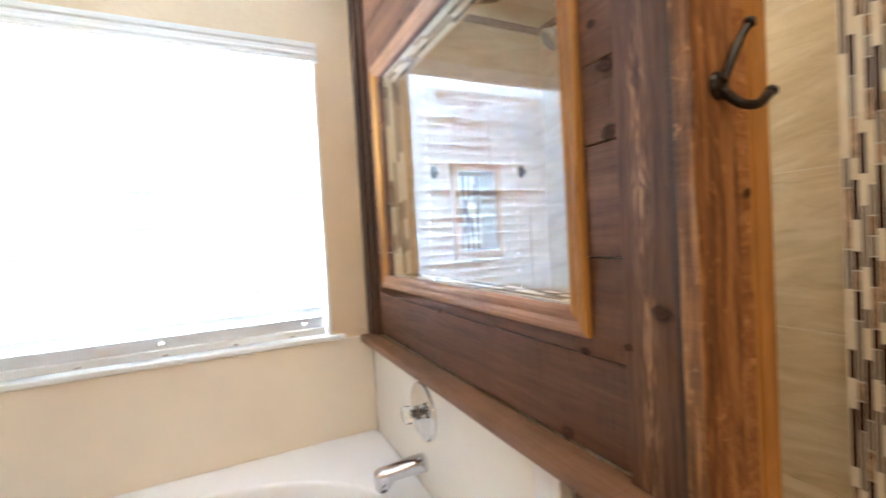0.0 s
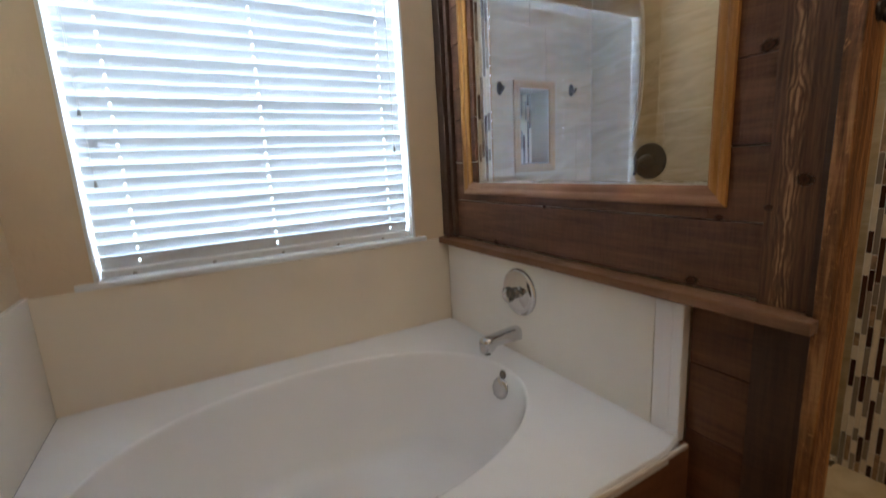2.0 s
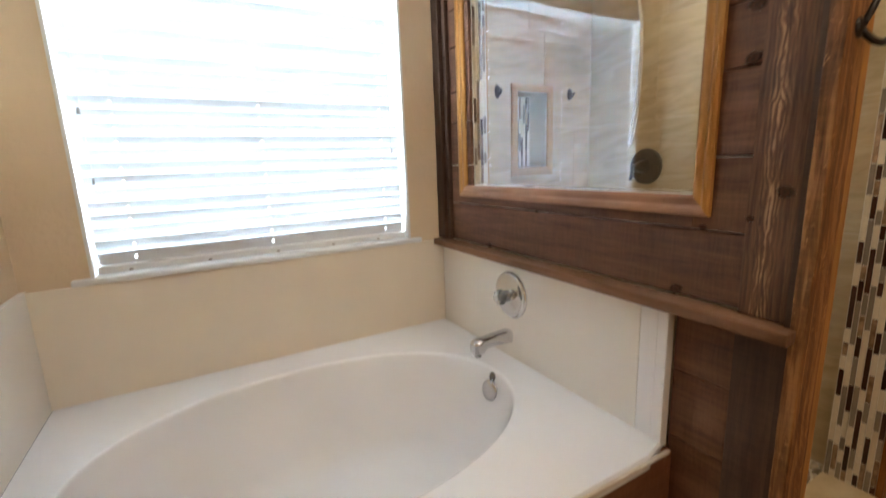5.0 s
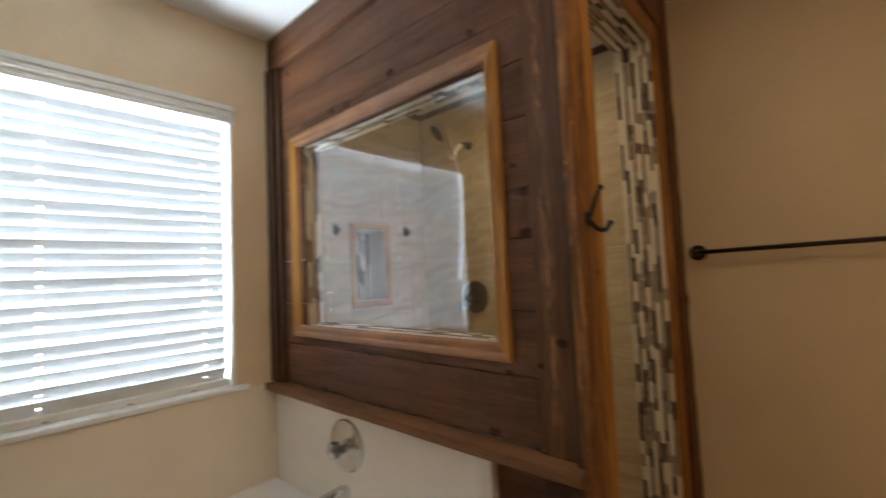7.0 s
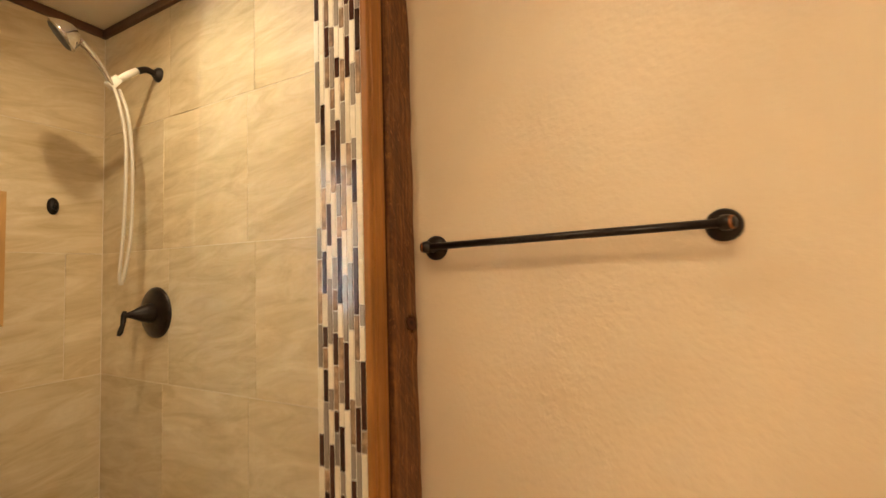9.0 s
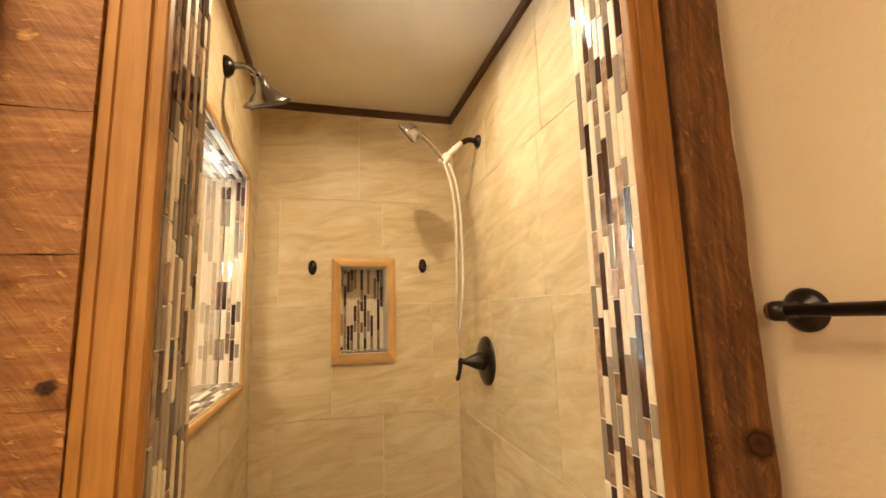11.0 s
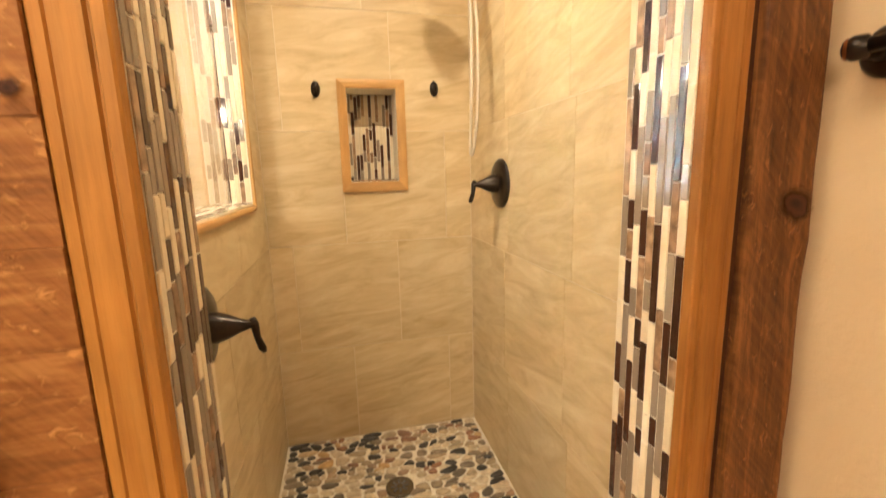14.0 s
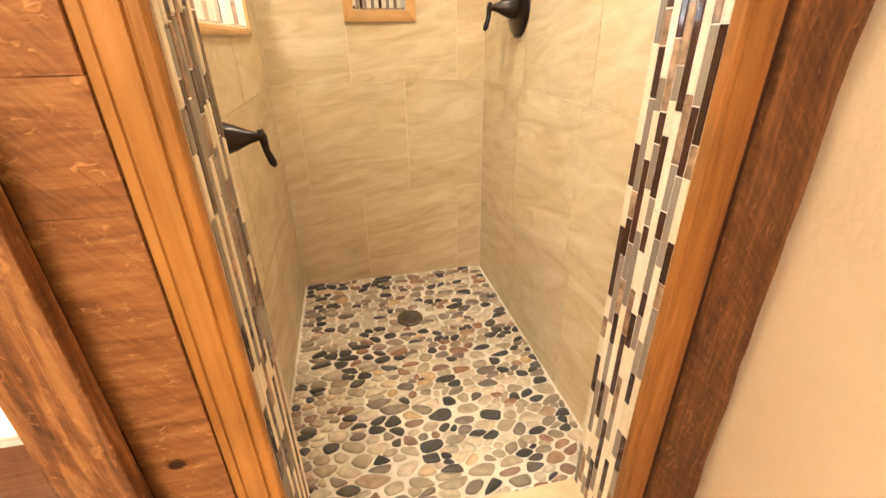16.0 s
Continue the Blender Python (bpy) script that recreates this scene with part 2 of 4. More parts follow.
post_v = rough_sawn("rustic_post", 2, (0.034, 0.011, 0.003), (0.105, 0.036, 0.009), (0.25, 0.102, 0.028), 0.7, 0.10, 0.2)
shelf_y = wood("shelf_board", 1, (0.12, 0.050, 0.021), (0.20, 0.092, 0.040), (0.27, 0.14, 0.066), 0.5, 0.15)
crown_y = wood("dark_trim", 1, (0.060, 0.027, 0.013), (0.115, 0.053, 0.025), (0.17, 0.084, 0.042), 0.45)
crown_x = wood("dark_trim_level", 0, (0.060, 0.027, 0.013), (0.115, 0.053, 0.025), (0.17, 0.084, 0.042), 0.45)
burnt = burnt_wood("flamed_board", 2.062)
wall_paint = paint("tan_wall_paint", (0.69, 0.535, 0.355), 0.55, 0.45, 60.0)
ceiling_paint = paint("white_ceiling_paint", (0.80, 0.79, 0.76), 0.15)
tile_mat = stone_tile("sand_tile", (0.61, 0.495, 0.310), (0.46, 0.350, 0.190), (0.74, 0.645, 0.47))
floor_mat = stone_tile("floor_tile", (0.58, 0.43, 0.27), (0.47, 0.33, 0.19), (0.64, 0.50, 0.34))
grout = plain("sand_grout", (0.72, 0.64, 0.50), 0.9, 0, 0.2, 0.12, 120.0)
pale_grout = plain("pale_grout", (0.78, 0.73, 0.63), 0.9, 0, 0.2, 0.1, 120.0)
acrylic = plain("white_acrylic", (0.84, 0.81, 0.785), 0.10, 0, 0.5, 0.02, 3.0)
surround = plain("almond_surround", (0.81, 0.705, 0.555), 0.30, 0, 0.5, 0.03, 3.0)
surround_pale = plain("cream_surround", (0.83, 0.77, 0.675), 0.25, 0, 0.5, 0.03, 3.0)
vinyl = plain("white_vinyl", (0.78, 0.77, 0.75), 0.35, 0, 0.5, 0.02, 6.0)
chrome = plain("chrome", (0.64, 0.64, 0.65), 0.07, 1.0, 0.5, 0.02)
bronze = plain("oil_rubbed_bronze", (0.020, 0.014, 0.011), 0.30, 0.55, 0.5, 0.4, 60.0)
copper_edge = plain("worn_copper", (0.34, 0.13, 0.05), 0.35, 0.8, 0.5, 0.2, 60.0)
nickel = plain("brushed_nickel", (0.22, 0.21, 0.20), 0.22, 1.0, 0.5, 0.05)
hose_mat = plain("translucent_hose", (0.60, 0.55, 0.46), 0.35, 0, 0.5, 0.05)
white_plastic = plain("white_plastic", (0.76, 0.72, 0.62), 0.4, 0, 0.5, 0.03)
cord_mat = plain("white_cord", (0.75, 0.74, 0.72), 0.7, 0, 0.3, 0.03)
rubber = plain("nozzle_grey", (0.10, 0.10, 0.10), 0.6, 0, 0.4, 0.2, 90.0)
# near-black brown that puts the shade of narrow gaps into the colour
dark_gap = plain("shaded_gap", (0.050, 0.017, 0.007), 0.8, 0, 0.2, 0.2)

slat_n = Nodes("blind_slat", 0.4, 0.0, 0.4)
slat_n.bsdf.inputs["Base Color"].default_value = (0.74, 0.76, 0.78, 1)
slat_t = slat_n.add("ShaderNodeBsdfTranslucent")
slat_t.inputs["Color"].default_value = (0.80, 0.86, 0.92, 1)
slat_m = slat_n.add("ShaderNodeMixShader")
slat_m.inputs[0].default_value = 0.004
slat_n.link(slat_n.bsdf.outputs[0], slat_m.inputs[1])
slat_n.link(slat_t.outputs[0], slat_m.inputs[2])
slat_n.link(slat_m.outputs[0], slat_n.tree.nodes["Material Output"].inputs["Surface"])
slat_mat = slat_n.mat

glass_n = Nodes("clear_glass", 0.0, 0.0, 0.5)
glass_n.bsdf.inputs["Transmission Weight"].default_value = 1.0
glass_n.bsdf.inputs["IOR"].default_value = 1.50
glass_n.bsdf.inputs["Base Color"].default_value = (0.97, 0.985, 0.975, 1)
glass_mat = glass_n.mat

shiny_n = Nodes("reflective_glass", 0.0, 0.0, 0.5)
shiny_n.bsdf.inputs["Transmission Weight"].default_value = 1.0
shiny_n.bsdf.inputs["IOR"].default_value = 1.70
shiny_n.bsdf.inputs["Base Color"].default_value = (0.95, 0.97, 0.96, 1)
shiny_glass = shiny_n.mat

MOSAIC = [
    varied("mosaic_cream", [(0.0, (0.66, 0.57, 0.42)), (1.0, (0.73, 0.65, 0.51))], 0.45, 0.4, 0.06),
    varied("mosaic_espresso", [(0.0, (0.034, 0.011, 0.008)), (1.0, (0.062, 0.024, 0.016))], 0.07, 0.6),
    varied("mosaic_taupe", [(0.0, (0.22, 0.18, 0.145)), (1.0, (0.30, 0.25, 0.20))], 0.09, 0.6),
    varied("mosaic_marble", [(0.0, (0.21, 0.13, 0.08)), (1.0, (0.36, 0.24, 0.15))], 0.22, 0.5, 0.5),
]
PEBBLE = varied("river_pebble", [(0.0, (0.035, 0.034, 0.033)), (0.20, (0.070, 0.064, 0.058)), (0.24, (0.20, 0.165, 0.125)), (0.36, (0.27, 0.22, 0.155)),
                                 (0.42, (0.38, 0.30, 0.20)), (0.58, (0.46, 0.38, 0.26)), (0.62, (0.32, 0.165, 0.090)), (0.68, (0.25, 0.150, 0.105)),
                                 (0.72, (0.55, 0.46, 0.33)), (0.94, (0.62, 0.54, 0.41)), (1.0, (0.52, 0.34, 0.15))], 0.3, 0.5, 0.2)

# ---------------------------------------------------------------- mesh helpers


def box(bm, x0, y0, z0, x1, y1, z1, bevel=0.0):
    """A box added to bm, with its edges rounded off by bevel."""
    ret = bmesh.ops.create_cube(bm, size=1.0)
    verts = ret["verts"]
    for v in verts:
        v.co = Vector(((x0 + x1) / 2 + v.co.x * (x1 - x0), (y0 + y1) / 2 + v.co.y * (y1 - y0), (z0 + z1) / 2 + v.co.z * (z1 - z0)))
    if bevel:
        edges = list({e for v in verts for e in v.link_edges})
        bmesh.ops.bevel(bm, geom=edges, offset=bevel, segments=2, profile=0.6, affect="EDGES")
    return bm


def boxes(*rows, bevel=0.0):
    bm = bmesh.new()
    for r in rows:
        box(bm, *r, bevel=bevel)
    return bm


def part(name, bm, material, parent=None, label="", smooth=False):
    """Links bm as one mesh object, under parent where one is given."""
    me = bpy.data.meshes.new(name)
    bm.to_mesh(me)
    bm.free()
    me.materials.append(material)
    if smooth:
        for p in me.polygons:
            p.use_smooth = True
    ob = new(name, me)
    if parent is not None:
        ob.parent = parent
        ob.matrix_parent_inverse = parent.matrix_world.inverted()
    if label:
        tagged(ob, label)
    return ob


def thing(name, place, label, category, group="", kind=""):
    ob = new(name)
    ob.matrix_world = Matrix.Translation(place)
    ob.empty_display_size = 0.05
    bpy.context.view_layer.update()
    return tagged(ob, label, category, group, kind)


def lathe(profile, m=None, segs=28):
    """Turns a profile of (radius, height) round z; m carries it to its place."""
    bm = bmesh.new()
    rings = []
    for r, h in profile:
        if r < 1e-5:
            rings.append([bm.verts.new((0, 0, h))])
        else:
            rings.append([bm.verts.new((r * math.cos(2 * math.pi * k / segs), r * math.sin(2 * math.pi * k / segs), h)) for k in range(segs)])
    for a, b in zip(rings, rings[1:]):
        for k in range(segs):
            k2 = (k + 1) % segs
            if len(a) == 1 and len(b) > 1:
                bm.faces.new((a[0], b[k], b[k2]))
            elif len(b) == 1 and len(a) > 1:
                bm.faces.new((a[k2], a[k], b[0]))
            elif len(a) > 1:
                bm.faces.new((a[k2], a[k], b[k], b[k2]))
    bmesh.ops.recalc_face_normals(bm, faces=bm.faces)
    if m is not None:
        bm.transform(m)
    return bm


def tube(points, radii, segs=12):
    """A bent tube through points, with a radius at each one."""
    bm = bmesh.new()
    pts = [Vector(p) for p in points]
    if isinstance(radii, (int, float)):
        radii = [radii] * len(pts)
    up = None
    rings = []
    for i, p in enumerate(pts):
        d = (pts[min(i + 1, len(pts) - 1)] - pts[max(i - 1, 0)]).normalized()
        if up is None:
            up = d.orthogonal().normalized()
        up = (up - d * up.dot(d)).normalized()
        side = d.cross(up)
        rings.append([bm.verts.new(p + radii[i] * (math.cos(2 * math.pi * k / segs) * up + math.sin(2 * math.pi * k / segs) * side)) for k in range(segs)])
    for a, b in zip(rings, rings[1:]):
        for k in range(segs):
            bm.faces.new((a[k], a[(k + 1) % segs], b[(k + 1) % segs], b[k]))
    bm.faces.new(rings[0][::-1])
    bm.faces.new(rings[-1])
    bmesh.ops.recalc_face_normals(bm, faces=bm.faces)
    return bm


def bend(points, steps=8):
    """A smooth line (Catmull-Rom) through points."""
    p = [Vector(q) for q in points]
    p = [p[0] * 2 - p[1]] + p + [p[-1] * 2 - p[-2]]
    out = []
    for i in range(1, len(p) - 2):
        a, b, c, d = p[i - 1:i + 3]
        for k in range(steps):
            t = k / steps
            out.append(0.5 * (2 * b + (c - a) * t + (2 * a - 5 * b + 4 * c - d) * t * t + (3 * b - a - 3 * c + d) * t ** 3))
    return out + [p[-2]]


def aim(place, way, spin=0.0):
    """A pose at place whose z looks along way."""
    return Matrix.Translation(place) @ Vector(way).to_track_quat("Z", "Y").to_matrix().to_4x4() @ Matrix.Rotation(spin, 4, "Z")


def rough_board(x0, y0, z0, x1, y1, z1, axis, wobble=0.002, step=0.09, bevel=0.003, seed=0):
    """A sawn board whose long edges wander a little."""
    rnd = random.Random(seed)
    bm = boxes((x0, y0, z0, x1, y1, z1), bevel=bevel)
    lo, hi = ((x0, y0, z0)[axis], (x1, y1, z1)[axis])
    cuts = max(1, int((hi - lo) / step))
    for k in range(1, cuts):
        co, no = [0, 0, 0], [0, 0, 0]
        co[axis], no[axis] = lo + (hi - lo) * k / cuts, 1
        bmesh.ops.bisect_plane(bm, geom=bm.verts[:] + bm.edges[:] + bm.faces[:], plane_co=co, plane_no=no)
    shift = rnd.random() * 50
    for v in bm.verts:
        if lo + 0.01 < v.co[axis] < hi - 0.01:
            for j in range(3):
                if j != axis:
                    v.co[j] += wobble * noise.noise(Vector((v.co[axis] * 7 + shift, j * 9.1 + round(v.co[(j + 1) % 3] * 20), shift)))
    return bm


def knot(parent, place, way, size, seed=0):
    """A dark oval knot with a soft rim, a hair proud of its board."""
    rnd = random.Random(seed)
    bm = lathe([(0.0, 0.0), (0.5, 0.0), (1.0, -0.02)], None, 24)
    ob = part("knot", bm, knot_mat, parent, "dark wood knot", True)
    out = Vector(way).normalized()
    ob.matrix_basis = aim(Vector(place) + out * 0.0022, way, rnd.uniform(-0.5, 0.5)) @ Matrix.Diagonal((size * 2.3, size * 1.7, 0.02, 1))
    return ob

# ---------------------------------------------------------------- the setting
WIN = (-0.398, 0.757, 0.943, 2.066)       # window opening: x0, x1, z0, z1
NICHE = (1.363, 1.566, 1.233, 1.609)      # niche in the shower's back wall
PEEK = (1.30, 2.235, 1.175, 1.905)        # opening in the partition: y0, y1, z0, z1
DOOR = (1.138, 1.757, 0.14, 2.215)          # shower entrance: x0, x1, curb top, head
TILE_TOP, SHOWER_CEIL, CEIL = 2.294, 2.326, 2.44
SX0, SX1, SY1 = 1.024, 1.878, 2.460        # faces of the shower's tiles
SHOWER_FLOOR = 0.10


def holed(u0, u1, z0, z1, holes):
    """Rectangles in (u, z) that fill u0..u1, z0..z1 but for the holes."""
    us = sorted({u0, u1, *[min(max(h[k], u0), u1) for h in holes for k in (0, 1)]})
    out = []
    for a, b in zip(us, us[1:]):
        if b - a < 1e-4:
            continue
        spans = [(z0, z1)]
        for h in holes:
            if h[0] < (a + b) / 2 < h[1]:
                spans = [s for p, q in spans for s in ((p, min(q, h[2])), (max(p, h[3]), q)) if s[1] - s[0] > 1e-4]
        out += [(a, b, p, q) for p, q in spans]
    return out


def wall(name, bm, label, material=wall_paint):
    return tagged(part(name, bm, material), label, "wall", kind="structure")


def level_wall(name, y0, y1, x0, x1, z0, z1, holes, label, material=wall_paint):
    return wall(name, boxes(*[(a, y0, p, b, y1, q) for a, b, p, q in holed(x0, x1, z0, z1, holes)]), label, material)


def deep_wall(name, x0, x1, y0, y1, z0, z1, holes, label, material=wall_paint):
    return wall(name, boxes(*[(x0, a, p, x1, b, q) for a, b, p, q in holed(y0, y1, z0, z1, holes)]), label, material)


floor = tagged(part("floor", boxes((-0.70, -1.82, -0.12, 2.09, 2.60, -0.006)), grout), "sand-coloured ceramic floor tiles with pale joints", "floor", kind="structure")
wall_north = level_wall("wall_north", 2.475, 2.60, -0.70, 2.09, 0.0, CEIL, [WIN, NICHE], "tan painted wall with the bathtub window")
level_wall("wall_niche_back", 2.604, 2.64, 1.25, 1.66, 1.1, 1.75, [], "plain board closing the back of the niche")
wall_west = deep_wall("wall_west", -0.70, -0.578, -1.70, 2.475, 0.0, CEIL, [], "tan painted wall at the end of the bathtub")
wall_east = deep_wall("wall_east", 1.965, 2.09, -1.70, 2.475, 0.0, CEIL, [], "warm tan painted wall with the towel bar")
wall_south = level_wall("wall_south", -1.82, -1.70, -0.70, 2.09, 0.0, CEIL, [], "tan painted wall behind the room")
ceiling = tagged(part("ceiling", boxes((-0.70, -1.82, CEIL, 2.09, 2.60, CEIL + 0.1)), ceiling_paint), "white painted bathroom ceiling", "ceiling", kind="structure")
tagged(part("ceiling_shower", boxes((1.012, 1.237, SHOWER_CEIL, 1.886, 2.475, SHOWER_CEIL + 0.03)), paint("shower_ceiling_paint", (0.74, 0.68, 0.58), 0.1)),
       "cream painted shower ceiling", "ceiling", kind="structure")
partition = deep_wall("wall_partition", 0.957, 1.0217, 1.105, 2.475, 0.0, CEIL, [PEEK], "thin partition between bathtub and shower", grout)
shower_east = deep_wall("wall_shower_east", 1.8803, 1.965, 1.237, 2.475, 0.0, CEIL, [], "furred wall behind the shower tiles", grout)
jambs = wall("wall_shower_front", boxes((1.012, 1.105, 0.0, DOOR[0] - 0.006, 1.237, CEIL), (DOOR[1] + 0.006, 1.112, 0.0, 1.965, 1.237, CEIL),
                                        (DOOR[0] - 0.006, 1.105, DOOR[3] + 0.006, DOOR[1] + 0.006, 1.237, CEIL)), "front wall of the shower round its entrance")
back_bed = wall("wall_shower_back", boxes(*[(a, 2.4625, p, b, 2.475, q) for a, b, p, q in holed(1.012, 1.886, 0.0, SHOWER_CEIL, [NICHE])]), "mortar bed of the shower's back wall", grout)
pan = tagged(part("floor_shower", boxes((1.012, 1.237, -0.005, 1.886, 2.475, SHOWER_FLOOR - 0.008)), pale_grout), "pebble-set shower floor in pale grout", "floor", kind="structure")
curb = wall("curb", boxes((DOOR[0] - 0.006, 1.092, 0.0, DOOR[1] + 0.006, 1.243, DOOR[2] - 0.008)), "low tiled curb at the shower entrance", grout)

# bathtub window
window = thing("window_1", (0.186, 2.53, WIN[2]), "white vinyl window behind closed blinds", "window", kind="structure")
wx0, wx1, wz0, wz1 = WIN
part("window_frame", boxes((wx0, 2.555, wz0, wx0 + 0.035, 2.595, wz1), (wx1 - 0.035, 2.555, wz0, wx1, 2.595, wz1), (wx0 + 0.035, 2.555, wz0, wx1 - 0.035, 2.595, wz0 + 0.035),
                           (wx0 + 0.035, 2.555, wz1 - 0.035, wx1 - 0.035, 2.595, wz1), bevel=0.003), vinyl, window)
part("jamb_lining", boxes((wx0, 2.470, wz0, wx0 + 0.010, 2.555, wz1), (wx1 - 0.010, 2.470, wz0, wx1, 2.555, wz1), (wx0 + 0.01, 2.472, wz1 - 0.01, wx1 - 0.01, 2.555, wz1)), vinyl, window, "white window jamb")
part("window_sill", boxes((-0.448, 2.452, 0.923, 0.806, 2.555, 0.944), bevel=0.006), vinyl, window, "white rounded window sill")
for a, b in ((wx0 + 0.035, wx1 - 0.035),):
    pane = part("pane", boxes((a, 2.572, wz0 + 0.035, b, 2.576, wz1 - 0.035)), glass_mat, window)
    pane.visible_shadow = False

# blinds
blind = thing("window_blind", (0.186, 2.515, 2.03), "white two-inch slatted blind, lowered and tilted closed", "blind")
valance = bmesh.new()
ends = []
for x in (wx0 - 0.006, wx1 + 0.010):
    ends.append([valance.verts.new((x, y, z)) for y, z in ((2.482, 2.022), (2.466, 2.022), (2.466, 2.032), (2.470, 2.036), (2.470, 2.044), (2.467, 2.047), (2.467, 2.054), (2.470, 2.058), (2.470, 2.072), (2.465, 2.078), (2.464, 2.096), (2.482, 2.096))])
for k in range(12):
    valance.faces.new((ends[0][k], ends[0][(k + 1) % 12], ends[1][(k + 1) % 12], ends[1][k]))
valance.faces.new(ends[0])
valance.faces.new(ends[1][::-1])
bmesh.ops.recalc_face_normals(valance, faces=valance.faces)
part("valance", valance, vinyl, blind, "white moulded valance")
PITCH, SLATS = 0.0425, 26
CORDS = (-0.273, 0.177, 0.660)
slat_bm = bmesh.new()
slat_xs = sorted([wx0 + 0.018, wx1 - 0.018] + [c + d for c in CORDS for d in (-0.0034, 0.0034)])
slat_us = (-0.025, -0.015, -0.0045, 0.0, 0.0045, 0.015, 0.025)
slat_rows = {side: [[slat_bm.verts.new((x, u, 0.003 * (1 - (u / 0.025) ** 2) + side * 0.0013)) for x in slat_xs] for u in slat_us] for side in (1, -1)}
for k in range(6):
    for c in range(len(slat_xs) - 1):
        if c % 2 == 1 and k in (2, 3):
            continue                      # the hole for the lift cord
        for side in (1, -1):
            g = slat_rows[side]
            slat_bm.faces.new((g[k][c], g[k][c + 1], g[k + 1][c + 1], g[k + 1][c])[::side])
for c in range(len(slat_xs) - 1):
    for k, flip in ((0, 1), (6, -1)):
        slat_bm.faces.new((slat_rows[1][k][c], slat_rows[-1][k][c], slat_rows[-1][k][c + 1], slat_rows[1][k][c + 1])[::flip])
for k in range(6):
    for c, flip in ((0, 1), (-1, -1)):
        slat_bm.faces.new((slat_rows[1][k][c], slat_rows[1][k + 1][c], slat_rows[-1][k + 1][c], slat_rows[-1][k][c])[::flip])
bmesh.ops.recalc_face_normals(slat_bm, faces=slat_bm.faces)
first = part("slat", slat_bm, slat_mat, blind, smooth=False)
SLAT_TILT = -73.0
for k in range(SLATS):
    ob = first if k == 0 else new("slat", first.data)
    ob.parent = blind
    ob.matrix_parent_inverse = blind.matrix_world.inverted()
    ob.matrix_basis = pose(0, 2.518 + 0.0012 * math.sin(k * 2.3), 2.0545 - PITCH * k, SLAT_TILT + 0.5 * math.sin(k * 1.7), 0, 0)
part("bottom_rail", boxes((wx0 + 0.016, 2.496, 0.947, wx1 - 0.016, 2.534, 0.973), bevel=0.004), vinyl, blind)
for x in (-0.29, -0.05, 0.19, 0.41, 0.61):
    part("rail_plug", boxes((x - 0.006, 2.4945, 0.951, x + 0.006, 2.499, 0.9575), bevel=0.001), plain("tan_plug", (0.30, 0.24, 0.18), 0.5), blind, "small tan cord plug")
for x in CORDS:
    part("lift_cord", tube([(x, 2.5175, 0.96), (x, 2.5175, 2.07)], 0.0009, 6), cord_mat, blind)
for x, z in ((-0.349, 1.461), (-0.344, 1.243), (0.689, 1.323)):
    part("pull_cord", tube([(x, 2.478, 2.03), (x, 2.479, z + 0.02)], 0.0011, 6), cord_mat, blind)
    part("tassel", lathe([(0.0, 0.022), (0.003, 0.021), (0.0055, 0.0), (0.0, -0.001)], Matrix.Translation((x, 2.478, z)), 10), plain("grey_tassel", (0.32, 0.31, 0.30), 0.5), blind, "small grey cord tassel")

# tub surround
surr = thing("tub_surround", (0.18, 2.46, 0.53), "glossy almond wall panels round the bathtub", "surround", kind="structure")
part("back_panel", boxes((-0.561, 2.459, 0.515, 0.917, 2.475, 0.922), bevel=0.001), surround, surr)
part("end_panel_west", boxes((-0.578, 1.20, 0.515, -0.562, 2.475, 0.926), bevel=0.001), surround_pale, surr)
part("end_panel_east", boxes((0.918, 1.405, 0.515, 0.938, 2.459, 0.903), bevel=0.001), surround_pale, surr)
part("edge_trim", boxes((0.910, 1.322, 0.515, 0.938, 1.352, 0.903), (0.914, 1.352, 0.515, 0.938, 1.402, 0.903), bevel=0.004), acrylic, surr, "white ribbed edge moulding")

# bathtub
tub = thing("bathtub", (0.18, 1.88, 0.0), "white oval drop-in garden bathtub, empty and clean", "bathtub")
TX0, TX1, TY0, TY1, TZ = -0.562, 0.918, 1.305, 2.459, 0.53
CX, CY, TA, TB = 0.175, 1.893, 0.622, 0.402
SEG = 96


def oval(a, b, z, n=2.12, dx=0.0, dy=0.0):
    out = []
    for k in range(SEG):
        t = 2 * math.pi * k / SEG
        c, s = math.cos(t), math.sin(t)
        out.append((CX + dx + a * math.copysign(abs(c) ** (2 / n), c), CY + dy + b * math.copysign(abs(s) ** (2 / n), s), z))
    return out


def edge_point(k):
    t = 2 * math.pi * k / SEG
    c, s = math.cos(t), math.sin(t)
    best = min([(TX1 - CX) / c if c > 1e-6 else 9e9, (TX0 - CX) / c if c < -1e-6 else 9e9, (TY1 - CY) / s if s > 1e-6 else 9e9, (TY0 - CY) / s if s < -1e-6 else 9e9])
    return (CX + best * c, CY + best * s)


